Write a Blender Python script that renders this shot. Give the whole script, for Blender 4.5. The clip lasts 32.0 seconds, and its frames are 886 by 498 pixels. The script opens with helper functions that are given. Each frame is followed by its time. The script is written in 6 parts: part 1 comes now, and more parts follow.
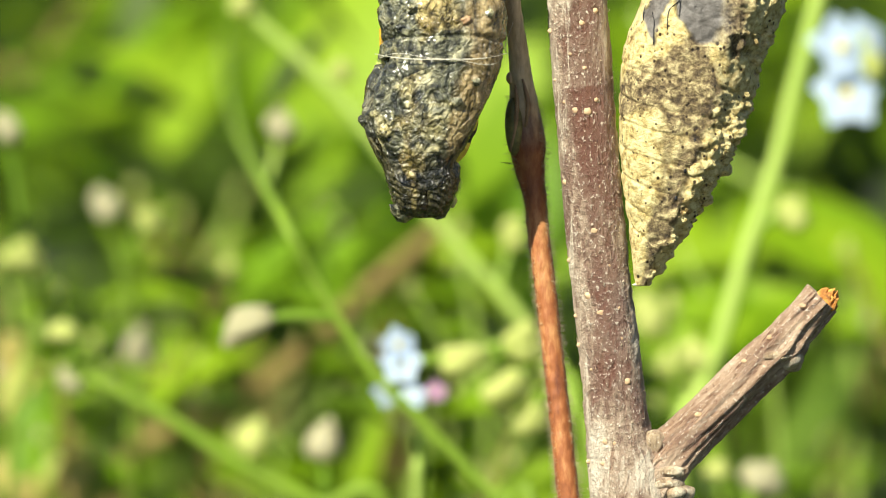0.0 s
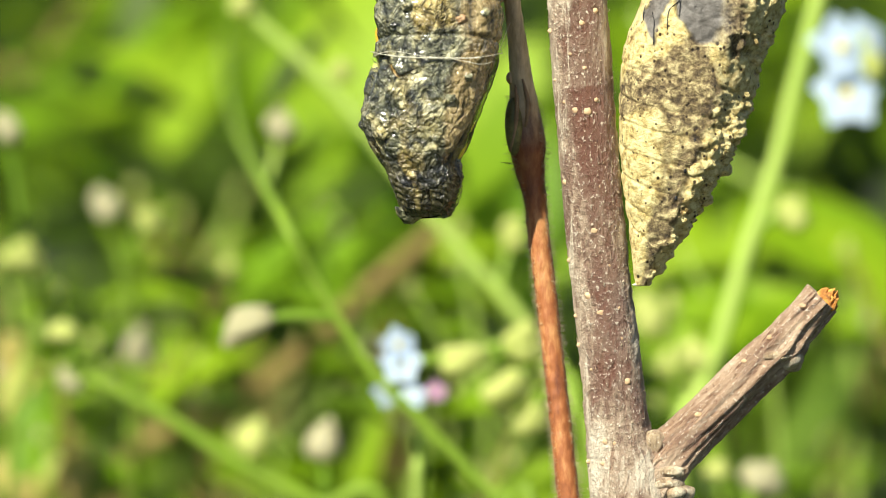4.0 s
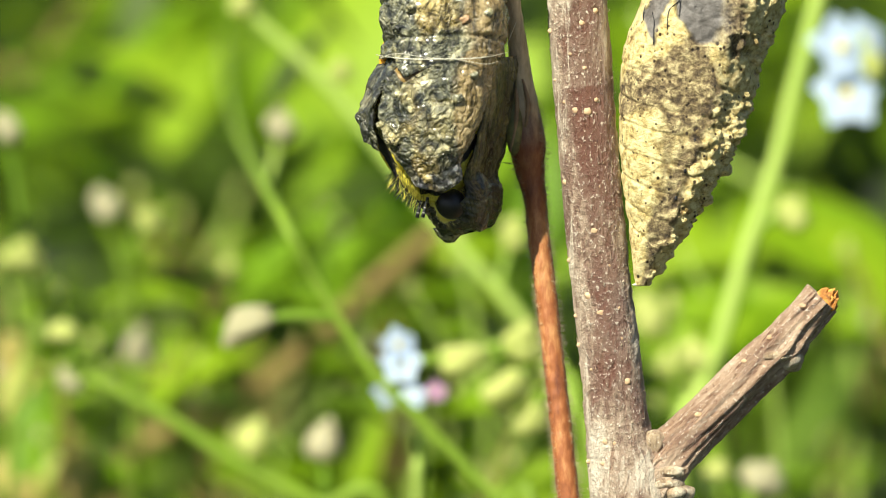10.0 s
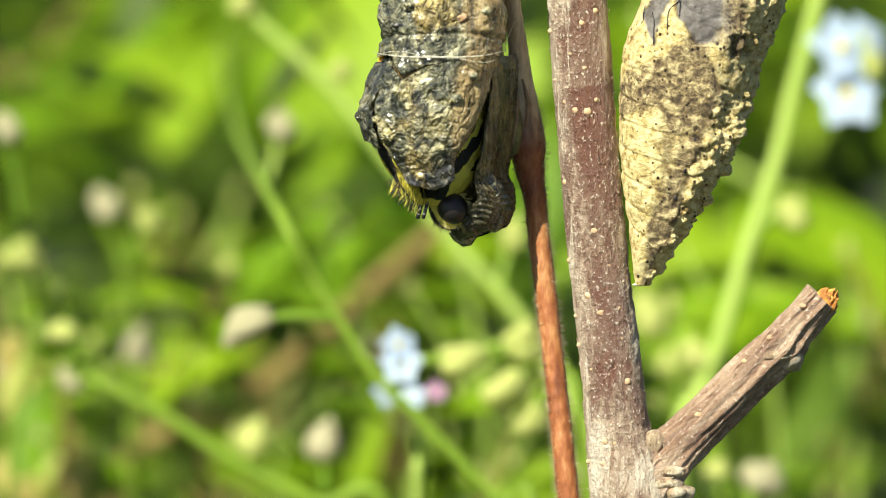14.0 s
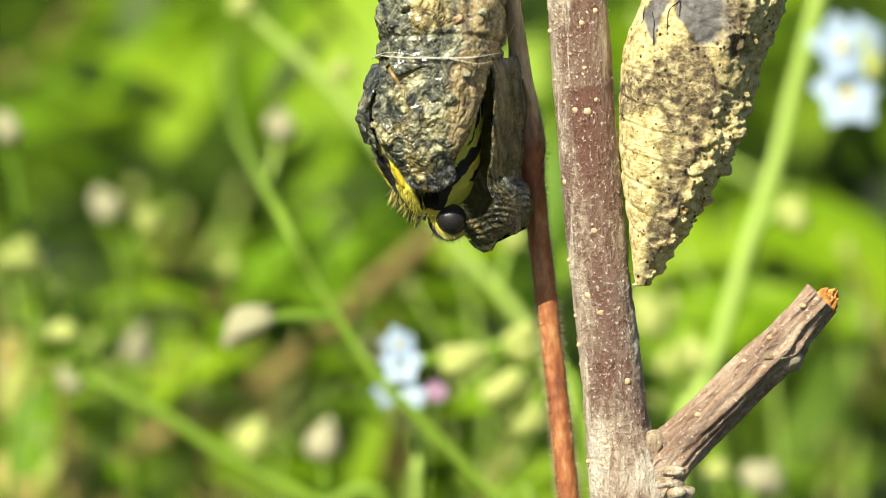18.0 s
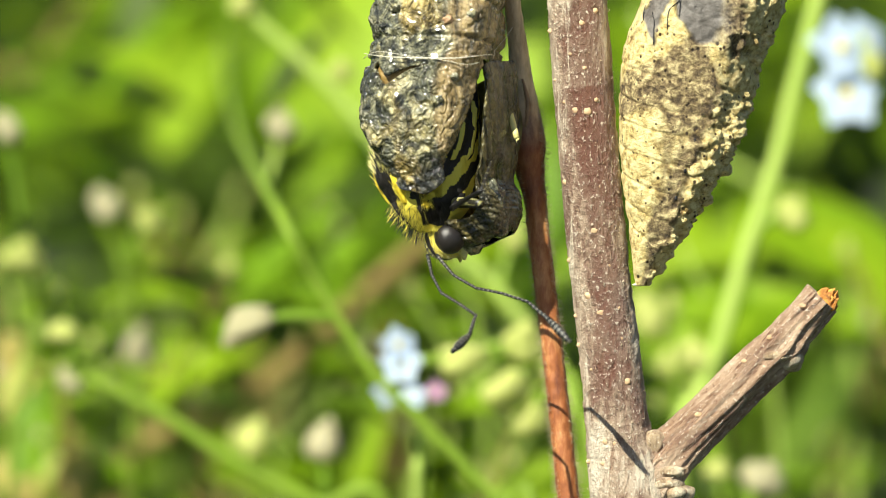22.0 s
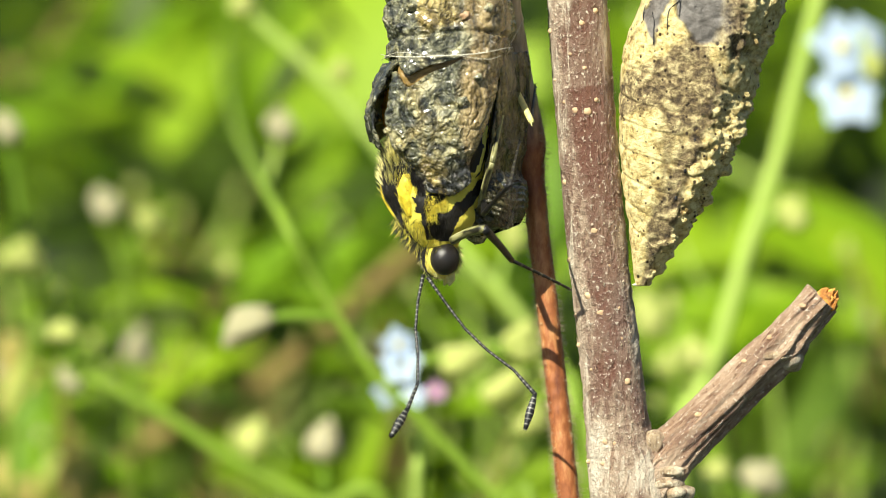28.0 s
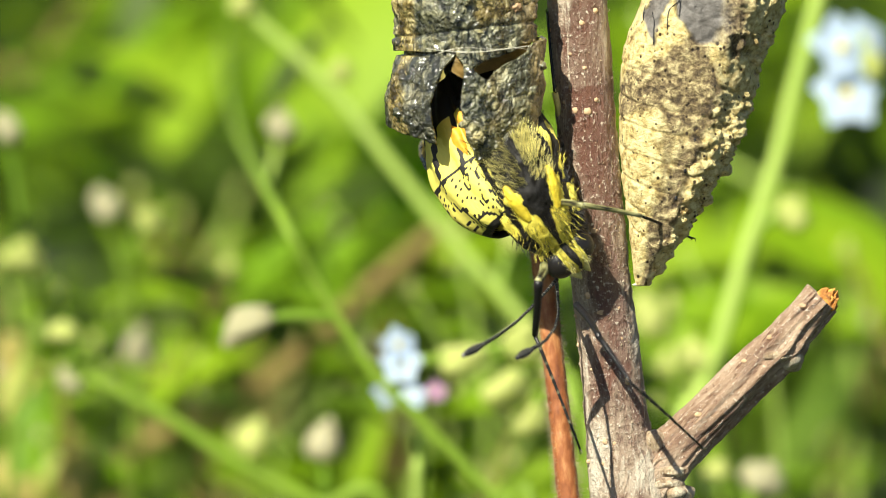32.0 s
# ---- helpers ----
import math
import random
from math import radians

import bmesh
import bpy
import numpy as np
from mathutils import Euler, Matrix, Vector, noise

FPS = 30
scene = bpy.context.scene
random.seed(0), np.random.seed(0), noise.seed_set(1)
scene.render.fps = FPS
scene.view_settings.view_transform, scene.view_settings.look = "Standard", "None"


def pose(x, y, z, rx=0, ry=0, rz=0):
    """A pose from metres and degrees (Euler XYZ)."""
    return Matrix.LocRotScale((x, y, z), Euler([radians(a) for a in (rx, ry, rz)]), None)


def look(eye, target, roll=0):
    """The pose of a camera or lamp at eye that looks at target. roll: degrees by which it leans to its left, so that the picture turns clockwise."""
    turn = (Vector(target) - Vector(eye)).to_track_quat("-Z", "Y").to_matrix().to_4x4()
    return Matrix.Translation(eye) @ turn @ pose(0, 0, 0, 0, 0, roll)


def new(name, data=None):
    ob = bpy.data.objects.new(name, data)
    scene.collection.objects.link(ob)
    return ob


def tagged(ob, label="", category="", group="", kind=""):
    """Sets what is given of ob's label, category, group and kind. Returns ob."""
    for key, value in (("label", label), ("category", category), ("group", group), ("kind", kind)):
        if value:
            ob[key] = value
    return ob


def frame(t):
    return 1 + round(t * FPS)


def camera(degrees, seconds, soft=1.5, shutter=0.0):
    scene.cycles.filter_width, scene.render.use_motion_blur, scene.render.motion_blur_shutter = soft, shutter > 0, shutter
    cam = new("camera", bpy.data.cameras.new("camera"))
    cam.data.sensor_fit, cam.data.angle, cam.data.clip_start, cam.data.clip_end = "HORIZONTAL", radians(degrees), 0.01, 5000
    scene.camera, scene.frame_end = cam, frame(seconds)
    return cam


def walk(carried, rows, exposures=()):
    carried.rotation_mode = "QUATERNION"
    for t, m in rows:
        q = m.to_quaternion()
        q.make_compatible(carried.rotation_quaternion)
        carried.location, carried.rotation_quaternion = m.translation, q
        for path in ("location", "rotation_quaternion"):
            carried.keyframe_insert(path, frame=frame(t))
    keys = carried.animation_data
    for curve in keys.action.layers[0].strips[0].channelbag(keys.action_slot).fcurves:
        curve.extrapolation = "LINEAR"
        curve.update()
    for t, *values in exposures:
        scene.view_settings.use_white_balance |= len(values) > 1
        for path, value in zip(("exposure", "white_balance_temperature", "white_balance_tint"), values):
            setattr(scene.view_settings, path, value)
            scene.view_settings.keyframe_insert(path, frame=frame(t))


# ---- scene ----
# Macro view of two chrysalides on a twig before a flowering meadow.
# Lengths in the plan are in millimetres; MM turns them into metres.
MM = 0.001
REACH = 340.0            # lens to the plane in focus, mm
UNIT = 1 / 22.0          # one grid step of the plan, mm
EYE = pose(0, 0, 0.45, 78, 0, 0)
F = EYE @ Matrix.Translation((0, 0, -REACH * MM))   # u right, v up, w towards the lens

cam = camera(11.97, 32.0, soft=0.6)
cam.data.dof.use_dof = True
cam.data.dof.focus_distance = REACH * MM
cam.data.dof.aperture_fstop = 24.0
walk(cam, [(0.0, EYE), (32.0, EYE)])


def at(x, y, w=0.0):
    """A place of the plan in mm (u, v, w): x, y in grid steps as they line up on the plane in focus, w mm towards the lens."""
    k = (REACH - w) / REACH * UNIT
    return Vector(((x - 784) * k, (441 - y) * k, w))


def world(p):
    return F @ (Vector(p) * MM)


# ---- light ----
TO_SUN = (F.to_3x3() @ Vector((-0.39, 0.65, 0.65))).normalized()
sky = bpy.data.worlds.new("sky")
scene.world = sky
sky.use_nodes = True
nt = sky.node_tree
bg = nt.nodes["Background"]
st = nt.nodes.new("ShaderNodeTexSky")
st.sky_type = "NISHITA"
st.sun_disc = False
st.sun_elevation = math.asin(TO_SUN.z)
st.sun_rotation = math.atan2(TO_SUN.x, TO_SUN.y)
nt.links.new(st.outputs["Color"], bg.inputs["Color"])
bg.inputs["Strength"].default_value = 0.045
sun_data = bpy.data.lights.new("sun", "SUN")
sun_data.energy = 5.0
sun_data.angle = radians(0.5)
sun_data.color = (0.98, 0.95, 0.79)
sun = new("sun", sun_data)
sun.matrix_world = look(TO_SUN * 3.0, (0, 0, 0))
scene.view_settings.exposure = 0.85
# ---- materials ----
def material(name, rough=0.6, metal=0.0):
    m = bpy.data.materials.new(name)
    m.use_nodes = True
    n, l = m.node_tree.nodes, m.node_tree.links
    b = n["Principled BSDF"]
    b.inputs["Roughness"].default_value = rough
    b.inputs["Metallic"].default_value = metal
    return m, n, l, b


def coords(n, l, scale=(1, 1, 1)):
    c = n.new("ShaderNodeTexCoord")
    m = n.new("ShaderNodeMapping")
    m.inputs["Scale"].default_value = scale
    l.new(c.outputs["Object"], m.inputs["Vector"])
    return m.outputs["Vector"]


def grain(n, l, vec, scale, detail=6, rough=0.6, distort=0.0):
    t = n.new("ShaderNodeTexNoise")
    t.inputs["Scale"].default_value = scale
    t.inputs["Detail"].default_value = detail
    t.inputs["Roughness"].default_value = rough
    t.inputs["Distortion"].default_value = distort
    l.new(vec, t.inputs["Vector"])
    return t.outputs["Fac"]


def ramp(n, l, fac, stops, mode="LINEAR"):
    r = n.new("ShaderNodeValToRGB")
    r.color_ramp.interpolation = mode
    e = r.color_ramp.elements
    while len(e) < len(stops):
        e.new(0.5)
    for k, (p, c) in zip(e, stops):
        k.position, k.color = p, (*c, 1) if len(c) == 3 else c
    l.new(fac, r.inputs["Fac"])
    return r.outputs["Color"]


def mix(n, l, fac, a, b, kind="MIX"):
    x = n.new("ShaderNodeMix")
    x.data_type, x.blend_type = "RGBA", kind
    for s, v in ((x.inputs[0], fac), (x.inputs[6], a), (x.inputs[7], b)):
        if isinstance(v, (int, float)):
            s.default_value = v
        elif isinstance(v, tuple):
            s.default_value = (*v, 1)
        else:
            l.new(v, s)
    return x.outputs[2]


def maths(n, l, op, a, b=0.0):
    x = n.new("ShaderNodeMath")
    x.operation = op
    for s, v in ((x.inputs[0], a), (x.inputs[1], b)):
        if isinstance(v, (int, float)):
            s.default_value = v
        else:
            l.new(v, s)
    return x.outputs[0]


def relief(n, l, b, height, strength, distance):
    p = n.new("ShaderNodeBump")
    p.inputs["Strength"].default_value = strength
    p.inputs["Distance"].default_value = distance
    l.new(height, p.inputs["Height"])
    l.new(p.outputs["Normal"], b.inputs["Normal"])


def vertex(n, name):
    a = n.new("ShaderNodeAttribute")
    a.attribute_name = name
    return a


def bark(name, dark, mid, pale, flake, along=0.4, rough=0.5, deep=0.6, sheen=0.5, flaking=0.75):
    """Smooth young bark: red-brown and grey patches drawn out along the stem, fine pale flecks, a few short cracks."""
    m, n, l, b = material(name, rough)
    big = grain(n, l, coords(n, l, (1, along, 1)), 330, 5, 0.62, 0.5)
    fleck = grain(n, l, coords(n, l, (1, 0.8, 1)), 3400, 4, 0.7)
    fuzz = grain(n, l, coords(n, l, (1, 0.35, 1)), 2300, 5, 0.7)
    bare = vertex(n, "bare").outputs["Fac"]
    k = maths(n, l, "SUBTRACT", big, maths(n, l, "MULTIPLY", bare, 0.23))
    k = maths(n, l, "ADD", k, maths(n, l, "MULTIPLY", maths(n, l, "SUBTRACT", fuzz, 0.5), 0.45))
    c = ramp(n, l, k, [(0.25, dark), (0.38, tuple(0.6 * p + 0.3 * q for p, q in zip(dark, mid))), (0.50, mid), (0.72, pale)])
    c = mix(n, l, ramp(n, l, fleck, [(0.57, (0, 0, 0)), (0.65, (0.85, 0.85, 0.85))]), c, flake)
    peel = grain(n, l, coords(n, l, (1, 0.09, 1)), 1050, 5, 0.62, 0.4)
    skin = maths(n, l, "SUBTRACT", peel, maths(n, l, "MULTIPLY", bare, 0.16))
    c = mix(n, l, ramp(n, l, skin, [(0.52, (0, 0, 0)), (0.60, (flaking,) * 3)]), c, pale)
    crack = grain(n, l, coords(n, l, (1, 0.16, 1)), 1500, 4, 0.6)
    c = mix(n, l, 1.0, c, ramp(n, l, crack, [(0.32, (deep, deep * 0.8, deep * 0.7)), (0.40, (1, 1, 1))]), "MULTIPLY")
    pits = ramp(n, l, grain(n, l, coords(n, l), 2600, 3), [(0.30, (0.55, 0.46, 0.42)), (0.38, (1, 1, 1))])
    c = mix(n, l, 1.0, c, pits, "MULTIPLY")
    l.new(c, b.inputs["Base Color"])
    b.inputs["Specular IOR Level"].default_value = sheen
    l.new(ramp(n, l, fuzz, [(0.35, (rough * 0.7,) * 3), (0.65, (min(1.0, rough * 1.35),) * 3)]), b.inputs["Roughness"])
    h = maths(n, l, "ADD", maths(n, l, "MULTIPLY", fleck, 0.8), maths(n, l, "ADD", maths(n, l, "MULTIPLY", fuzz, 0.8), maths(n, l, "ADD", maths(n, l, "MULTIPLY", crack, 0.5), maths(n, l, "MULTIPLY", peel, 0.5))))
    relief(n, l, b, h, 1.0, 0.0005)
    return m


def plain(name, colour, spread=0.25, scale=600, rough=0.6, bump=0.0001, spec=0.5):
    m, n, l, b = material(name, rough)
    v = coords(n, l)
    f = grain(n, l, v, scale, 6, 0.65)
    lo = tuple(c * (1 - spread) for c in colour)
    hi = tuple(min(1, c * (1 + spread)) for c in colour)
    l.new(ramp(n, l, f, [(0.3, lo), (0.7, hi)]), b.inputs["Base Color"])
    b.inputs["Specular IOR Level"].default_value = spec
    relief(n, l, b, grain(n, l, v, scale * 3, 4), 0.5, bump)
    return m


def leafy(name, dark, light, gloss=0.45, through_light=0.45, scale=60):
    """Leaf tissue that also lets light through."""
    m, n, l, b = material(name, gloss)
    v = coords(n, l)
    f = grain(n, l, v, scale, 4)
    g = n.new("ShaderNodeNewGeometry")
    f = maths(n, l, "ADD", maths(n, l, "MULTIPLY", f, 0.5), maths(n, l, "MULTIPLY", g.outputs["Random Per Island"], 0.5))
    c = ramp(n, l, f, [(0.25, dark), (0.75, light)])
    l.new(c, b.inputs["Base Color"])
    b.inputs["Specular IOR Level"].default_value = 0.2
    t = n.new("ShaderNodeBsdfTranslucent")
    l.new(c, t.inputs["Color"])
    x = n.new("ShaderNodeMixShader")
    x.inputs[0].default_value = through_light
    l.new(b.outputs[0], x.inputs[1])
    l.new(t.outputs[0], x.inputs[2])
    l.new(x.outputs[0], n["Material Output"].inputs["Surface"])
    return m


BARK = bark("stem_bark", (0.17, 0.070, 0.044), (0.46, 0.34, 0.24), (0.78, 0.69, 0.54), (0.82, 0.73, 0.60), 0.26, 0.40, 0.6, 0.8)
BRANCH_BARK = bark("branch_bark", (0.13, 0.048, 0.030), (0.37, 0.23, 0.145), (0.68, 0.52, 0.37), (0.85, 0.76, 0.62), 0.26, 0.38, 0.5, 0.8, 0.2)
PALE_BARK = bark("collar_bark", (0.20, 0.10, 0.06), (0.56, 0.42, 0.26), (0.80, 0.70, 0.52), (0.88, 0.80, 0.64), 0.8, 0.4, 0.5, 0.8)
LENTICEL = plain("lenticel_cork", (0.60, 0.41, 0.24), 0.25, 1500, 0.55)
WART = plain("brown_wart", (0.42, 0.26, 0.14), 0.3, 1500, 0.5)
TORN_WOOD = plain("torn_wood", (0.62, 0.24, 0.045), 0.75, 1200, 0.7, 0.0004)


def twig_skin():
    m, n, l, b = material("red_twig_skin", 0.5)
    v = coords(n, l, (1, 0.3, 1))
    s = n.new("ShaderNodeSeparateXYZ")
    l.new(coords(n, l), s.inputs[0])
    f = grain(n, l, v, 900, 6, 0.65)
    red = ramp(n, l, f, [(0.28, (0.13, 0.036, 0.018)), (0.5, (0.35, 0.12, 0.040)), (0.72, (0.66, 0.34, 0.135))])
    grey = ramp(n, l, f, [(0.3, (0.30, 0.22, 0.14)), (0.5, (0.58, 0.46, 0.29)), (0.72, (0.78, 0.66, 0.46))])
    h = maths(n, l, "ADD", maths(n, l, "MULTIPLY", s.outputs[1], 1 / MM), maths(n, l, "MULTIPLY", f, 3.0))
    k = ramp(n, l, maths(n, l, "DIVIDE", maths(n, l, "SUBTRACT", h, 9.5), 4.0), [(0.0, (0, 0, 0)), (1.0, (1, 1, 1))])
    # darker red below the node: the chrysalis's shadow painted into the skin
    low = ramp(n, l, maths(n, l, "DIVIDE", maths(n, l, "SUBTRACT", h, 5.0), 2.5), [(0.0, (0, 0, 0)), (1.0, (0.75, 0.75, 0.75))])
    red = mix(n, l, low, red, ramp(n, l, f, [(0.3, (0.10, 0.026, 0.013)), (0.7, (0.32, 0.11, 0.045))]))
    c = mix(n, l, k, red, grey)
    l.new(c, b.inputs["Base Color"])
    relief(n, l, b, grain(n, l, v, 3000, 5), 0.6, 0.00015)
    return m


RED_TWIG = twig_skin()
HAIR_PALE = plain("pale_hair", (0.45, 0.36, 0.22), 0.3, 900, 0.5)
DRY_SCALE = plain("dry_scale", (0.30, 0.19, 0.10), 0.4, 900, 0.6)
BUD_SKIN = plain("bud_scale", (0.16, 0.15, 0.05), 0.5, 900, 0.5)


def shell_dark(name="dark_pupa_shell", ribs=False):
    """Old pupa shell: olive grey, black in the hollows, gilt down the back and streaked tan on the wing side, with a wet shine."""
    m, n, l, b = material(name, 0.3)
    v = coords(n, l)
    big = grain(n, l, v, 300, 4, 0.6, 0.9)
    mid = grain(n, l, coords(n, l, (1, 0.8, 1)), 760, 7, 0.6, 1.1)
    fine = grain(n, l, v, 4300, 5, 0.68, 0.6)
    crease = n.new("ShaderNodeTexVoronoi")
    crease.feature = "DISTANCE_TO_EDGE"
    crease.inputs["Scale"].default_value = 850
    bent = n.new("ShaderNodeVectorMath")
    bent.operation = "MULTIPLY_ADD"
    noise_c = n.new("ShaderNodeTexNoise")
    noise_c.inputs["Scale"].default_value = 1500
    noise_c.inputs["Detail"].default_value = 3
    l.new(v, noise_c.inputs["Vector"])
    l.new(noise_c.outputs["Color"], bent.inputs[0])
    bent.inputs[1].default_value = (0.0009, 0.0009, 0.0009)
    l.new(v, bent.inputs[2])
    l.new(bent.outputs[0], crease.inputs["Vector"])
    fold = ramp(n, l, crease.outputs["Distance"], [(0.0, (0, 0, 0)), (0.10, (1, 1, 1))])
    c = ramp(n, l, mid, [(0.36, (0.020, 0.021, 0.016)), (0.48, (0.105, 0.105, 0.066)), (0.58, (0.27, 0.26, 0.15)), (0.70, (0.62, 0.58, 0.37))])
    o = ramp(n, l, mid, [(0.38, (0.06, 0.04, 0.012)), (0.50, (0.29, 0.21, 0.06)), (0.66, (0.68, 0.53, 0.19))])
    c = mix(n, l, 1.0, c, ramp(n, l, big, [(0.34, (0.55, 0.57, 0.58)), (0.52, (1, 1, 0.98)), (0.66, (1.4, 1.24, 0.9))]), "MULTIPLY")
    # black pigment, and at the lower right shade mixed into the colour
    pigment_shade = vertex(n, "pigment_shade").outputs["Fac"]
    c = mix(n, l, pigment_shade, c, ramp(n, l, mid, [(0.42, (0.010, 0.010, 0.009)), (0.56, (0.040, 0.037, 0.025)), (0.70, (0.17, 0.15, 0.09))]))
    g = maths(n, l, "ADD", vertex(n, "gold").outputs["Fac"], maths(n, l, "MULTIPLY", big, 0.7))
    c = mix(n, l, ramp(n, l, g, [(0.52, (0, 0, 0)), (0.78, (0.85, 0.85, 0.85))]), c, o)
    a = vertex(n, "ochre").outputs["Fac"]
    streak = grain(n, l, coords(n, l, (1, 0.13, 1)), 1150, 6, 0.66, 0.3)
    w = ramp(n, l, streak, [(0.36, (0.045, 0.032, 0.014)), (0.45, (0.24, 0.165, 0.065)), (0.57, (0.47, 0.34, 0.145)), (0.72, (0.70, 0.56, 0.30))])
    c = mix(n, l, maths(n, l, "MULTIPLY", a, 0.85), c, w)
    if ribs:
        olive = ramp(n, l, streak, [(0.36, (0.022, 0.019, 0.009)), (0.48, (0.105, 0.092, 0.037)), (0.64, (0.26, 0.23, 0.10))])
        c = mix(n, l, maths(n, l, "SUBTRACT", 0.92, maths(n, l, "MULTIPLY", pigment_shade, 0.6)), c, olive)
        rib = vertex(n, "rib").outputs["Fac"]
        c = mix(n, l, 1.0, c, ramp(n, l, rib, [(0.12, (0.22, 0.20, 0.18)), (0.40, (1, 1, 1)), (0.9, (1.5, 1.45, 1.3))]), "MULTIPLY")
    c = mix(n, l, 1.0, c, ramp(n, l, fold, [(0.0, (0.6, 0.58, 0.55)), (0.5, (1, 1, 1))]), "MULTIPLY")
    l.new(c, b.inputs["Base Color"])
    b.inputs["Specular IOR Level"].default_value = 0.8
    b.inputs["Coat Weight"].default_value = 0.85
    b.inputs["Coat Roughness"].default_value = 0.13
    l.new(ramp(n, l, mid, [(0.40, (0.14, 0.14, 0.14)), (0.64, (0.38, 0.38, 0.38))]), b.inputs["Roughness"])
    crumple = grain(n, l, coords(n, l, (1, 0.85, 1)), 800, 3, 0.45, 2.0)
    h = maths(n, l, "ADD", maths(n, l, "MULTIPLY", crumple, 1.5), maths(n, l, "MULTIPLY", fine, 0.17))
    h = maths(n, l, "ADD", h, maths(n, l, "MULTIPLY", fold, 0.12))
    h = mix(n, l, maths(n, l, "MULTIPLY", a, 0.7), h, maths(n, l, "ADD", maths(n, l, "MULTIPLY", streak, 0.9), maths(n, l, "MULTIPLY", fine, 0.3)))
    relief(n, l, b, h, 1.0, 0.0006)
    if ribs:
        t = n.new("ShaderNodeBsdfTranslucent")
        l.new(c, t.inputs["Color"])
        x = n.new("ShaderNodeMixShader")
        x.inputs[0].default_value = 0.25
        l.new(b.outputs[0], x.inputs[1])
        l.new(t.outputs[0], x.inputs[2])
        l.new(x.outputs[0], n["Material Output"].inputs["Surface"])
    return m


def shell_pale():
    """Cream pupa shell with brown-grey mottling and a shadow painted on the wing cover."""
    m, n, l, b = material("cream_pupa_shell", 0.55)
    v = coords(n, l)
    big = grain(n, l, v, 260, 4, 0.6, 0.8)
    mid = grain(n, l, v, 1300, 6, 0.72, 0.3)
    fine = grain(n, l, v, 3600, 5, 0.7)
    a = vertex(n, "ochre").outputs["Fac"]
    pale = ramp(n, l, mid, [(0.33, (0.26, 0.16, 0.05)), (0.44, (0.66, 0.50, 0.19)), (0.57, (0.92, 0.79, 0.40))])
    dark = ramp(n, l, mid, [(0.36, (0.05, 0.032, 0.016)), (0.46, (0.18, 0.125, 0.06)), (0.54, (0.38, 0.29, 0.14)), (0.64, (0.78, 0.65, 0.34))])
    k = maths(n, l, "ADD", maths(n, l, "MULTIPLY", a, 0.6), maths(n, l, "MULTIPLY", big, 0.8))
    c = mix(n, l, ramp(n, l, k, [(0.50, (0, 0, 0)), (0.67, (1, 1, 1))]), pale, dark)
    pits = n.new("ShaderNodeTexVoronoi")
    pits.inputs["Scale"].default_value = 1700
    l.new(coords(n, l, (1, 0.8, 1)), pits.inputs["Vector"])
    pit = ramp(n, l, maths(n, l, "ADD", pits.outputs["Distance"], maths(n, l, "MULTIPLY", big, 0.45)), [(0.36, (0.10, 0.065, 0.035)), (0.43, (1, 1, 1))])
    cast_shade = vertex(n, "cast_shade").outputs["Fac"]
    c = mix(n, l, 1.0, c, pit, "MULTIPLY")
    # grey of the shadow on the wing cover, mixed into the shell colour
    c = mix(n, l, cast_shade, c, ramp(n, l, mid, [(0.35, (0.07, 0.062, 0.055)), (0.65, (0.19, 0.172, 0.155))]))
    dots = ramp(n, l, fine, [(0.26, (0.35, 0.28, 0.2)), (0.35, (1, 1, 1))])
    c = mix(n, l, 1.0, c, dots, "MULTIPLY")
    l.new(c, b.inputs["Base Color"])
    relief(n, l, b, maths(n, l, "MULTIPLY", maths(n, l, "ADD", maths(n, l, "ADD", mid, maths(n, l, "MULTIPLY", fine, 0.5)), maths(n, l, "MULTIPLY", pit, 0.3)), maths(n, l, "SUBTRACT", 1.0, maths(n, l, "MULTIPLY", cast_shade, 0.8))), 0.9, 0.0005)
    return m


SHELL = shell_dark()
FLAP_SHELL = shell_dark("ribbed_flap_shell", ribs=True)
SHELL_PALE = shell_pale()
SHELL_INNER = plain("shell_lining", (0.34, 0.29, 0.09), 0.4, 900, 0.35)
SILK = plain("silk_thread", (0.62, 0.58, 0.46), 0.15, 2000, 0.35)
BLACK_CHITIN = plain("black_chitin", (0.012, 0.011, 0.012), 0.4, 1500, 0.3)


def leg_skin():
    """Pale yellow-grey leg with dark streaks along it."""
    m, n, l, b = material("grey_yellow_chitin", 0.4)
    f = grain(n, l, coords(n, l, (0.12, 1, 1)), 2600, 4, 0.6)
    l.new(ramp(n, l, f, [(0.42, (0.02, 0.018, 0.012)), (0.52, (0.26, 0.25, 0.10)), (0.68, (0.46, 0.44, 0.22))]), b.inputs["Base Color"])
    relief(n, l, b, f, 0.5, 0.0002)
    return m


GREY_CHITIN = leg_skin()
YELLOW_FUR = plain("yellow_fur", (0.82, 0.70, 0.10), 0.25, 900, 0.55)
PALE_FUR = plain("pale_yellow_fur", (0.78, 0.71, 0.27), 0.25, 900, 0.55)
BLACK_FUR = plain("black_fur", (0.016, 0.014, 0.012), 0.4, 900, 0.5)
TEGULA = plain("golden_scales", (0.86, 0.63, 0.045), 0.25, 1500, 0.5)
MEMBRANE = plain("yellow_membrane", (0.22, 0.14, 0.04), 0.4, 900, 0.4)
ORANGE_SCALE = plain("orange_scales", (0.78, 0.38, 0.03), 0.25, 900, 0.55)
EYE_SKIN = plain("compound_eye", (0.020, 0.017, 0.016), 0.2, 6000, 0.33, 0.00004)


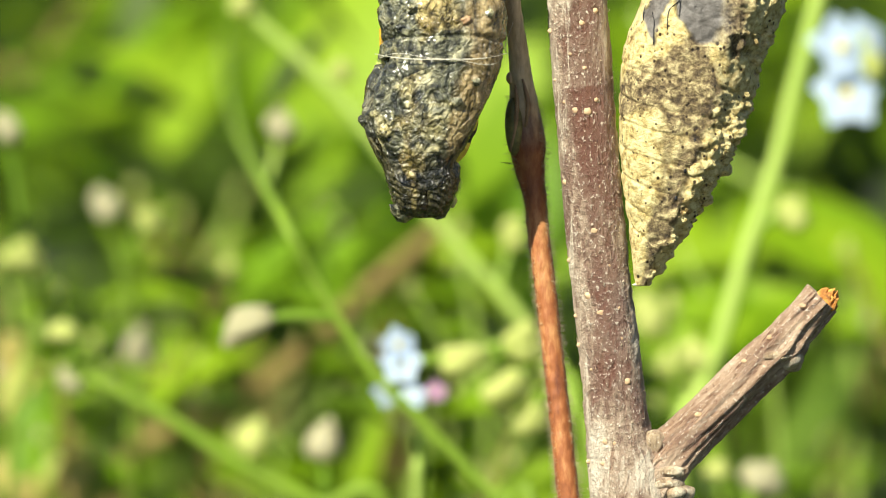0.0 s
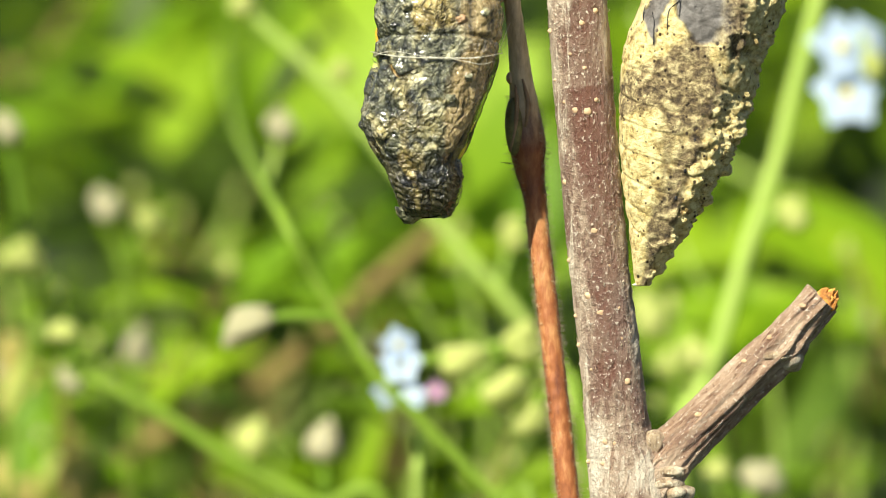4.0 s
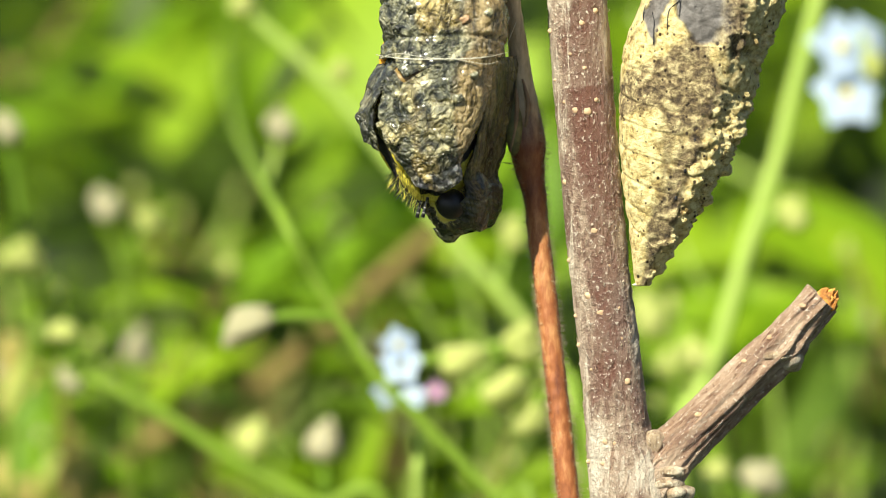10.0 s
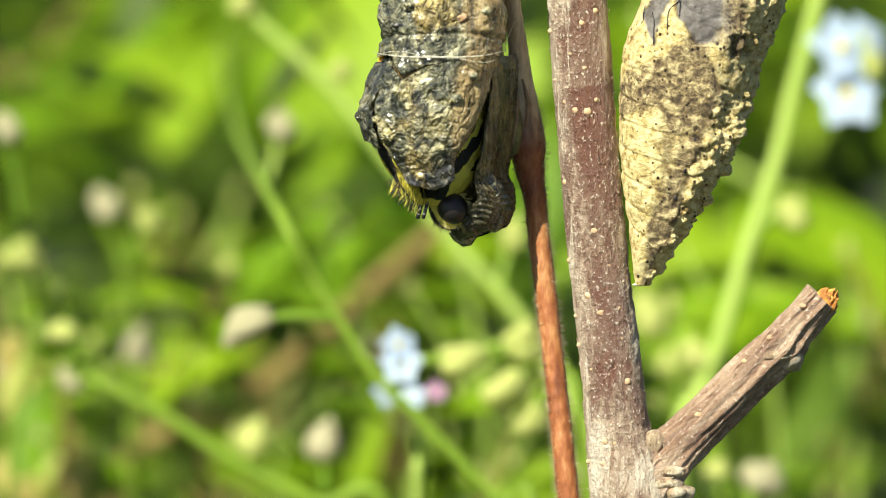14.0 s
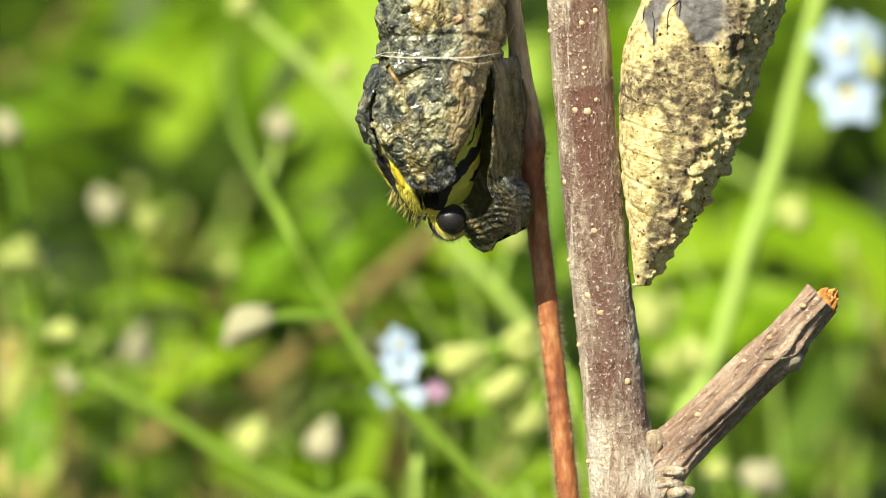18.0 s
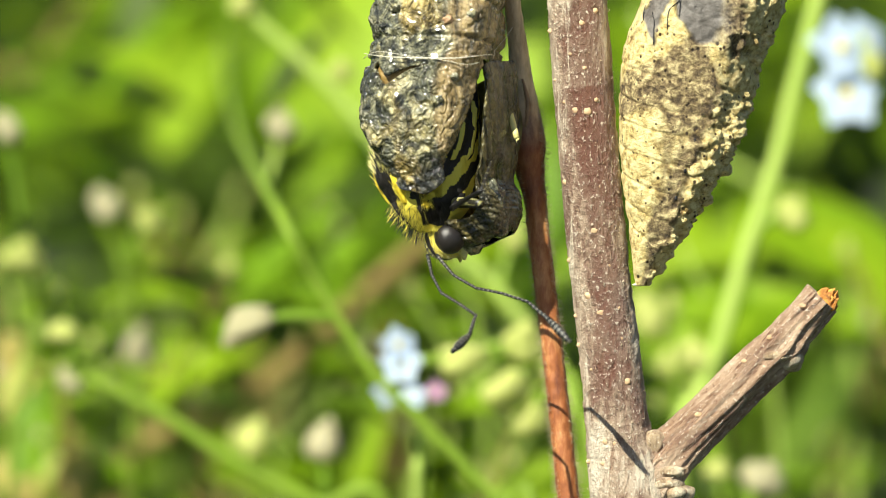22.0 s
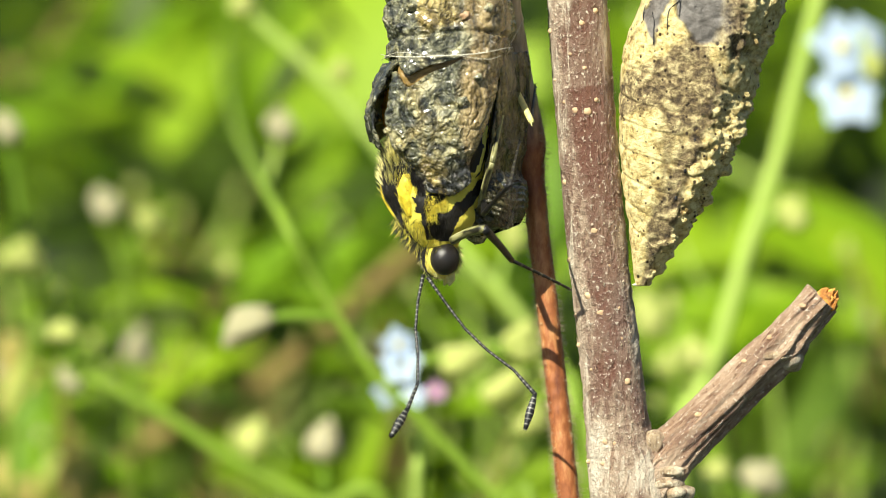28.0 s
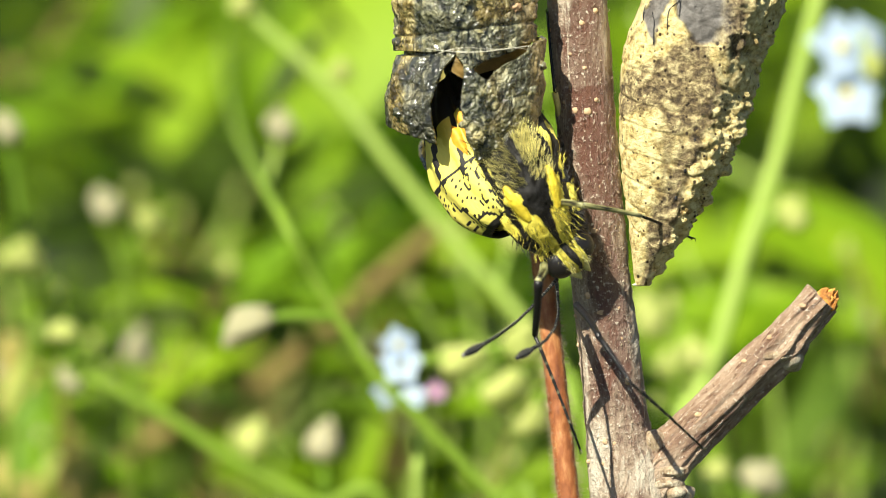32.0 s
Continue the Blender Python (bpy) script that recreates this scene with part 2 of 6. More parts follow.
def banded(name, a_colour, b_colour, per_mm, duty=0.5):
    """Rings along the part's own x axis."""
    m, n, l, b = material(name, 0.45)
    s = n.new("ShaderNodeSeparateXYZ")
    l.new(coords(n, l), s.inputs[0])
    f = maths(n, l, "FRACT", maths(n, l, "MULTIPLY", s.outputs[0], per_mm / MM))
    f = maths(n, l, "ADD", f, maths(n, l, "MULTIPLY", maths(n, l, "SUBTRACT", grain(n, l, coords(n, l), 2500, 2), 0.5), 0.5))
    l.new(ramp(n, l, f, [(duty - 0.08, a_colour), (duty + 0.08, b_colour)]), b.inputs["Base Color"])
    return m


ANTENNA = banded("ringed_antenna", (0.012, 0.012, 0.013), (0.26, 0.25, 0.21), 2.3, 0.82)

DARK_FOOT = banded("ringed_foot", (0.014, 0.013, 0.012), (0.16, 0.15, 0.09), 0.8, 0.86)


def body_skin(name="banded_body_scales", yellow=(0.80, 0.68, 0.09)):
    """Scales of the body: bands by the angle from the middle of the back, read from the mesh."""
    m, n, l, b = material(name, 0.6)
    a = vertex(n, "band").outputs["Fac"]
    v = coords(n, l, (1, 0.35, 1))
    f = grain(n, l, v, 1500, 5, 0.7)
    k = maths(n, l, "ADD", a, maths(n, l, "MULTIPLY", maths(n, l, "SUBTRACT", f, 0.5), 0.8))
    c = ramp(n, l, k, [(0.42, (0.014, 0.012, 0.010)), (0.54, yellow)])
    l.new(c, b.inputs["Base Color"])
    relief(n, l, b, f, 0.7, 0.0003)
    return m


BODY = body_skin()
WING = body_skin("pale_wing_scales", (0.84, 0.74, 0.14))
# the same meadow leaves twice: LEAF coloured as shaded, LEAF_BRIGHT as sunlit
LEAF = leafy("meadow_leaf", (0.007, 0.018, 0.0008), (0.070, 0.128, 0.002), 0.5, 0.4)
LEAF_BRIGHT = leafy("lit_leaf", (0.15, 0.30, 0.004), (0.36, 0.54, 0.018), 0.5, 0.5)
STALK = leafy("flower_stalk", (0.14, 0.28, 0.018), (0.27, 0.41, 0.045), 0.5, 0.3, 200)
PALE_STALK = leafy("pale_stalk", (0.34, 0.54, 0.07), (0.52, 0.68, 0.15), 0.5, 0.3, 200)
CREAM_BUD = leafy("cream_bud", (0.52, 0.46, 0.11), (0.80, 0.70, 0.26), 0.6, 0.45, 300)
DRY = leafy("dry_stem", (0.16, 0.122, 0.03), (0.27, 0.20, 0.065), 0.7, 0.15, 200)
BUD = leafy("flower_bud", (0.46, 0.56, 0.10), (0.76, 0.78, 0.30), 0.6, 0.5, 300)
PALE_BUD = leafy("pale_bud", (0.46, 0.46, 0.22), (0.72, 0.67, 0.46), 0.6, 0.5, 300)
PETAL = leafy("blue_petal", (0.55, 0.69, 0.92), (0.76, 0.85, 0.96), 0.6, 0.4, 400)
PINK = leafy("pink_bud", (0.42, 0.22, 0.40), (0.60, 0.36, 0.52), 0.6, 0.35, 400)
FLOWER_EYE = plain("flower_eye", (0.75, 0.62, 0.12), 0.2, 500, 0.6)
SOIL = plain("meadow_soil", (0.020, 0.032, 0.006), 0.6, 30, 0.9, 0.004)
# ---- building tools ----
def part(name, bm, mat, parent=None, label="", smooth=True):
    """Links a bmesh, made in mm, as one mesh object under a thing or part."""
    if isinstance(bm, bmesh.types.BMesh):
        for v in bm.verts:
            v.co *= MM
        bmesh.ops.recalc_face_normals(bm, faces=bm.faces)
        me = bpy.data.meshes.new(name)
        bm.to_mesh(me)
        bm.free()
    else:
        me = bm
    for f in me.polygons:
        f.use_smooth = smooth
    if not me.materials:
        me.materials.append(mat)
    ob = new(name, me)
    if parent:
        ob.parent = parent
    if label:
        tagged(ob, label)
    return ob


def thing(name, origin, label, category, group=""):
    """An Empty at origin (mm, in the plan's axes) that holds the parts of one thing."""
    ob = new(name)
    ob.empty_display_size = 0.002
    ob.matrix_world = F @ Matrix.Translation(Vector(origin) * MM)
    return tagged(ob, label, category, group)


def spline(points, n):
    """n + 1 places on a smooth line through points (tuples of any length)."""
    p = [np.array(q, float) for q in points]
    p = [2 * p[0] - p[1]] + p + [2 * p[-1] - p[-2]]
    out = []
    for k in range(n + 1):
        s = k / n * (len(p) - 3)
        i = min(int(s), len(p) - 4)
        t = s - i
        a, b, c, d = p[i:i + 4]
        out.append(0.5 * (2 * b + (c - a) * t + (2 * a - 5 * b + 4 * c - d) * t * t + (3 * b - a - 3 * c + d) * t ** 3))
    return out


def tube(rows, sides=12, bumps=0.0, size=1.0, flat=1.0, bm=None, cap=True, ridge=0.0, tint=None, groove=0.0):
    """A tube through rows of (u, v, w, radius) in mm."""
    bm = bm or bmesh.new()
    rings, last = [], None
    bare = bm.verts.layers.float.new("bare") if tint else None
    for i, r in enumerate(rows):
        c = Vector(r[:3])
        d = (Vector(rows[min(i + 1, len(rows) - 1)][:3]) - Vector(rows[max(i - 1, 0)][:3])).normalized()
        ref = last if last else (Vector((0, 0, 1)) if abs(d.z) < 0.9 else Vector((0, 1, 0)))
        a = (ref - d * ref.dot(d)).normalized()
        b = d.cross(a)
        last = a
        ring = []
        for k in range(sides):
            q = 2 * math.pi * k / sides
            n = a * math.cos(q) * flat + b * math.sin(q)
            rr = r[3]
            if bumps:
                p = c + n * rr
                rr += bumps * noise.noise(p / size) + 0.5 * bumps * noise.noise(p / size * 2.7)
            if ridge:
                rr += ridge * noise.noise((math.cos(q) * 2.2, math.sin(q) * 2.2, i * 0.05))
            if groove:
                rr += groove * noise.noise((math.cos(q) * 4.5, math.sin(q) * 4.5, i * 0.025)) - 0.5 * groove * abs(noise.noise((math.cos(q) * 7, math.sin(q) * 7, i * 0.03 + 9)))
            v = bm.verts.new(c + n * rr)
            if bare is not None:
                v[bare] = tint(q, c)
            ring.append(v)
        rings.append(ring)
    for r0, r1 in zip(rings, rings[1:]):
        for k in range(sides):
            bm.faces.new((r0[k], r0[(k + 1) % sides], r1[(k + 1) % sides], r1[k]))
    if cap:
        bm.faces.new(rings[0])
        bm.faces.new(rings[-1][::-1])
    return bm


def blob(c, r, stretch=(1, 1, 1), bumps=0.0, size=1.0, sub=2, bm=None):
    bm = bm or bmesh.new()
    made = bmesh.ops.create_icosphere(bm, subdivisions=sub, radius=1.0)["verts"]
    for v in made:
        p = v.co.copy()
        k = r * (1 + bumps * noise.noise((p + Vector(c)) / size))
        v.co = Vector(c) + Vector((p.x * stretch[0], p.y * stretch[1], p.z * stretch[2])) * k
    return bm


def leaf_blade(bm, base, way, up, length, width, fold=0.25, droop=0.25, n=6):
    """A pointed leaf from base along way; up is its upper side."""
    way, up = Vector(way).normalized(), Vector(up)
    side = way.cross(up).normalized()
    up = side.cross(way).normalized()
    rows = []
    for i in range(n + 1):
        s = i / n
        w = width * 0.5 * (math.sin(math.pi * min(1, s * 0.97 + 0.03)) ** 0.75) * (1.15 - 0.5 * s)
        c = Vector(base) + way * length * s - up * droop * length * s * s
        e = up * (w * fold)
        rows.append((bm.verts.new(c - side * w + e), bm.verts.new(c), bm.verts.new(c + side * w + e)))
    for a, b in zip(rows, rows[1:]):
        bm.faces.new((a[0], a[1], b[1], b[0]))
        bm.faces.new((a[1], a[2], b[2], b[1]))
# ---- twigs ----
def line_at(rows, n):
    """Rows of (x, y, w, width in grid steps) as tube rows in mm."""
    out = []
    for x, y, w, k in spline(rows, n):
        p = at(x, y, w)
        out.append((p.x, p.y, p.z, k * 0.5 * UNIT * (REACH - w) / REACH))
    return out


def local(rows, o):
    return [(r[0] - o[0], r[1] - o[1], r[2] - o[2], *r[3:]) for r in rows]


def tangent_spot(rows, y_mm, angle):
    """Centre, radius and outward way of a tube of rows at height y_mm, angle round it from the lens's side."""
    i = min(range(len(rows)), key=lambda k: abs(rows[k][1] - y_mm))
    a = radians(angle)
    return Vector(rows[i][:3]), rows[i][3], Vector((math.sin(a), 0, math.cos(a)))


STEM_ROWS = line_at([(965, -700, -3, 108), (995, -300, -3, 107), (1021, 0, -3, 107), (1038, 220, -3, 106), (1057, 441, -3, 105),
                     (1078, 620, -3, 108), (1094, 760, -3, 116), (1112, 850, -3, 142), (1124, 920, -3, 150), (1140, 1040, -3, 132),
                     (1190, 1700, -6, 130), (1300, 4000, -30, 135), (1420, 8750, -75, 150)], 420)
BRANCH_ROWS = line_at([(1118, 905, -3, 130), (1153, 853, -2.9, 112), (1191, 804, -2.6, 88), (1246, 748, -2.2, 79), (1306, 688, -1.8, 77),
                       (1361, 634, -1.4, 79), (1390, 606, -1.2, 80), (1406, 583, -1.0, 70), (1429, 556, -0.6, 66), (1456, 528, -0.4, 64)], 110)
STEM_O = at(1420, 8750, -75)


def main_twig():
    o = STEM_O
    t = thing("woody_twig", o, "grey-brown woody twig with pale cork spots, rooted in the meadow", "twig")
    def worn(q, c):
        """How bare of grey film the bark is: most along one side, in patches."""
        y = (c + o).y
        near = math.exp(-((y + 18) / 3.2) ** 2)
        return -0.15 * near + (1 - near) * max(0.0, math.cos(q) ** 3) * (0.35 if y > 13 else 1.0) + 0.5 * noise.noise((q * 1.2, y * 0.18, 2))

    part("stem", tube(local(STEM_ROWS, o), 64, 0.10, 0.8, ridge=0.10, tint=worn, groove=0.05), BARK, t)
    branch = part("side_branch", tube(local(BRANCH_ROWS, o), 96, 0.07, 0.7, ridge=0.2, groove=0.45, tint=lambda q, c: -0.45 * max(0.0, 1 - ((c + o) - at(1150, 860, -3)).length / 5.0) + 0.25 * noise.noise((q * 2, (c + o).y * 0.3, 1))), BRANCH_BARK, t, "broken side branch with ridged grey bark")
    # the grain of the bark runs along the branch
    lie = Matrix.Rotation(radians(-45), 4, "Z")
    branch.data.transform(lie.inverted())
    branch.matrix_basis = lie
    # torn end of the branch
    bm = bmesh.new()
    rng = random.Random(5)
    e = Vector(BRANCH_ROWS[-1][:3]) - o
    way = (Vector(BRANCH_ROWS[-1][:3]) - Vector(BRANCH_ROWS[-5][:3])).normalized()
    side = way.cross(Vector((0, 0, 1))).normalized()
    up = side.cross(way)
    blob(e + side * 0.35, 0.98, (1, 1, 0.9), 0.35, 0.5, 4, bm=bm)
    for v in bm.verts:
        d = v.co - e
        if d.dot(way) > 0.2:
            q = (d.dot(side) * 3.1, d.dot(up) * 3.1, 4.0)
            v.co += way * (0.6 * noise.noise(q) + 0.3 * noise.noise((q[0] * 2.3, q[1] * 2.3, 1.0)))
    part("torn_end", bm, TORN_WOOD, t, "splintered orange broken end", smooth=False)
    # collars and scars
    for x, y, w, r, s in ((1158, 782, -1.6, 0.8, (1.1, 1.2, 1)), (1168, 858, -1.3, 1.0, (2.0, 0.7, 1)), (1135, 868, -0.6, 0.8, (1.6, 0.6, 0.6)),
                          (1397, 634, -1.2, 1.15, (1.0, 1.0, 1.2)), (1374, 630, 0.35, 0.6, (1.8, 0.6, 0.5)), (1195, 872, -1.6, 1.0, (1.6, 0.8, 1.2)),
                          (1256, 712, -1.9, 0.6, (0.8, 1.4, 1.0)), (1190, 835, -0.9, 0.7, (1.8, 0.7, 0.7))):
        part("bark_scar", blob(at(x, y, w) - o, r, s, 0.22, 0.7, 4), PALE_BARK, t)
    # cork spots
    spots = [(1053, 18, .3), (1030, 40, .28), (975, 52, .26), (1020, 195, .34), (1040, 197, .4), (1055, 176, .25), (1002, 322, .3), (1052, 408, .36),
             (1003, 461, .3), (1044, 523, .42), (1063, 553, .4), (1028, 612, .3), (1086, 675, .2), (1110, 676, .36), (1072, 783, .3), (1090, 785, .3),
             (1068, 822, .25), (1040, 820, .25), (1010, 95, .18), (1035, 120, .2), (1000, 180, .2), (1078, 470, .2), (1016, 560, .22), (1100, 600, .2),
             (1030, 300, .18), (1060, 330, .18), (985, 140, .2), (1048, 655, .16), (1095, 545, .2)]
    for x, y, r in spots:
        p = at(x, y, 0)
        i = min(range(len(STEM_ROWS)), key=lambda k: abs(STEM_ROWS[k][1] - p.y))
        c = STEM_ROWS[i]
        d = max(-0.97, min(0.97, (p.x - c[0]) / c[3]))
        w = c[2] + c[3] * math.sqrt(1 - d * d) * 0.97
        part("cork_spot", blob(Vector((c[0] + d * c[3], p.y, w)) - o, r * 0.85, (1, 0.9, 0.45), 0.35, 0.4, 3), LENTICEL, t)
    for k, (f, a, r) in enumerate(((0.34, -30, .28), (0.5, -50, .22), (0.62, -45, .25), (0.9, -35, .3), (0.8, 10, .2), (0.45, 20, .2))):
        i = int(f * (len(BRANCH_ROWS) - 1))
        c = Vector(BRANCH_ROWS[i][:3])
        d = (Vector(BRANCH_ROWS[i][:3]) - Vector(BRANCH_ROWS[i - 1][:3])).normalized()
        s = d.cross(Vector((0, 0, 1)))
        n = s * math.sin(radians(a)) + Vector((0, 0, 1)) * math.cos(radians(a))
        part("cork_spot", blob(c + n * BRANCH_ROWS[i][3] * 0.96 - o, r, (1.1, 0.8, 0.7), 0.35, 0.4, 3), LENTICEL, t)
    # peeling flakes of bark
    rng = random.Random(8)
    bm = bmesh.new()
    for k in range(260):
        y = rng.uniform(-21, 22)
        c, r, n = tangent_spot(STEM_ROWS, y, rng.uniform(-95, 95))
        p = c + n * (r + 0.02) - o
        p.y = y - o.y
        s = Vector((n.z, 0, -n.x))
        L, W = rng.uniform(0.08, 0.3), rng.uniform(0.025, 0.07)
        q = s * rng.uniform(-.2, .2) + Vector((0, L, 0)) if rng.random() < 0.6 else s * L * 0.7
        z = q.cross(n).normalized() * W
        vs = [bm.verts.new(v) for v in (p - z, p + z, p + q + n * 0.08)]
        vs.append(bm.verts.new(p + q * 0.5 + n * 0.14))
        bm.faces.new((vs[0], vs[1], vs[3]))
        bm.faces.new((vs[1], vs[2], vs[3]))
        bm.faces.new((vs[2], vs[0], vs[3]))
    tagged(part("loose_bark", bm, PALE_BARK, t, smooth=False), kind="stuff")
    return t


RED_ROWS = line_at([(845, -700, -1.2, 30), (872, -330, -1.2, 30), (890, -150, -1.8, 30), (906, 0, -3.0, 30), (916, 80, -3.9, 34), (923, 150, -4.6, 43), (930, 210, -5.0, 56),
                    (934, 255, -5.2, 64), (938, 300, -5.4, 52), (946, 345, -5.5, 42), (954, 420, -5.6, 39), (966, 520, -5.6, 38), (980, 640, -5.6, 38),
                    (993, 760, -5.6, 39), (1006, 882, -5.6, 40), (1060, 1400, -6.5, 42), (1180, 4000, -25, 50), (1240, 8750, -70, 60)], 400)
RED_O = at(1240, 8750, -70)


def red_twig():
    o = RED_O
    t = thing("thin_twig", o, "thin hairy red-brown twig with a swollen bud node", "twig")
    # the bark colour changes above the node, so the part's own heights start at the plane's middle
    s = part("stem", tube(local(RED_ROWS, (0, 0, 0)), 24, 0.07, 0.8), RED_TWIG, t)
    s.matrix_basis = Matrix.Translation(-Vector(o) * MM)
    bm = blob(at(910, 222, -4.2) - o, 0.95, (0.8, 2.5, 0.9), 0.12, 0.8, 3)
    part("bud", bm, BUD_SKIN, t, "greenish brown closed bud")
    for rows in ([(912, 150, -3.7, 4), (915, 185, -3.5, 9), (912, 225, -3.4, 7), (903, 270, -3.6, 3)], [(925, 140, -3.5, 4), (935, 185, -3.5, 10), (930, 225, -3.5, 5)]):
        part("dry_stipule", tube(local(line_at(rows, 12), o), 6, 0.05, 0.3, 0.4), DRY_SCALE, t, "dry brown stipule")
    part("cork_spot", blob(at(903, 138, -4.2) - o, 0.4, (0.8, 1.3, 1), 0.3, 0.4, 2), LENTICEL, t)
    rng = random.Random(3)
    bm = bmesh.new()
    for k in range(2600):
        y = rng.uniform(-20.5, 12.5)
        c, r, n = tangent_spot(RED_ROWS, y, rng.choice((-1, 1)) * rng.uniform(40, 125))
        p = Vector((c.x, y, c.z)) + n * r - o
        q = n * rng.uniform(0.25, 0.7) + Vector((rng.uniform(-.1, .1), rng.uniform(-.35, .2), rng.uniform(-.1, .1)))
        s = q.cross(Vector((0, 1, 0.3))).normalized() * 0.017
        x = q.cross(s).normalized() * 0.017
        vs = [bm.verts.new(p + s), bm.verts.new(p - s), bm.verts.new(p + x), bm.verts.new(p + q)]
        for a, b in ((0, 1), (1, 2), (2, 0)):
            bm.faces.new((vs[a], vs[b], vs[3]))
    tagged(part("hairs", bm, HAIR_PALE, t, smooth=False), kind="stuff")
    bm = bmesh.new()
    for x, y, dx, dy in ((897, 290, -12, -3), (934, 395, -13, -2), (940, 412, -9, -3), (945, 425, -9, 2)):
        a, b = at(x + 6, y, -5.5) - o, at(x + dx, y + dy, -5.5) - o
        tube([(*a, 0.06), (*b, 0.02)], 5, bm=bm)
    part("dark_bristle", bm, BLACK_CHITIN, t)
    return t


# ---- pale closed chrysalis ----
def profile(table, y):
    """Values of rows (y, a, b, ...) at y, smoothly between the rows."""
    if y <= table[0][0]:
        return table[0][1:]
    for p, q in zip(table, table[1:]):
        if y <= q[0]:
            s = (y - p[0]) / (q[0] - p[0])
            return tuple(a + (b - a) * s for a, b in zip(p[1:], q[1:]))
    return table[-1][1:]


def smooth_table(table, n=120):
    return [tuple(r) for r in spline(table, n)]


PALE_TABLE = smooth_table([(-175, 1225, 1290, 1.2), (-150, 1180, 1345, 3.2), (-90, 1150, 1392, 4.9), (0, 1136, 1388, 5.4), (60, 1112, 1364, 5.4), (110, 1100, 1346, 5.2),
                           (200, 1096, 1322, 4.8), (250, 1096, 1306, 4.5), (300, 1100, 1278, 4.1), (350, 1106, 1248, 3.5), (400, 1113, 1216, 2.8), (450, 1119, 1182, 1.9),
                           (490, 1123, 1157, 0.9), (506, 1127, 1148, 0.5)])
PALE_W = -1.0


def pale_point(y, th, lift=0.0):
    l, r, d = profile(PALE_TABLE, y)
    c = (l + r) / 2
    a, b = (r - l) / 2 * UNIT + lift, d + lift
    p = at(c, y, PALE_W)
    s, k = math.sin(th), math.cos(th)
    e = 0.76
    if k > 0 and s > 0.25:
        b *= 1 - 0.34 * ((s - 0.25) / 0.75) ** 1.3 * max(0.0, min(1.0, (260 - y) / 70))
    return Vector((p.x + a * math.copysign(abs(s) ** e, s), p.y, p.z + b * math.copysign(abs(k) ** e, k)))


SEGMENTS = (150, 205, 245, 295, 345, 392, 432)


def pale_cast_shade(x, y):
    """1 in the smooth grey patches of the wing cover: a shadow of twig leaves, painted in."""
    step = lambda v: max(0.0, min(1.0, 0.5 + v / 7))
    left, right = 1195 + 0.75 * max(0.0, y - 30), 1291 - 0.6 * max(0.0, y - 50)
    big = step(x - left) * max(0.0, min(1.0, 0.5 + (right - x) / 34)) * step(84 - y)
    mid, half = 1155 + 0.6 * max(0.0, 30 - y), 20 * min(1.0, (93 - y) / 70)
    return max(big, step(half - abs(x - mid)) * step(91 - y)) if y < 95 else 0.0


def pale_spot(x, y, lift):
    l, r, d = profile(PALE_TABLE, y)
    q = max(-1.0, min(1.0, (x - (l + r) / 2) / ((r - l) / 2)))
    return pale_point(y, math.asin(math.copysign(abs(q) ** (1 / 0.76), q)), lift)


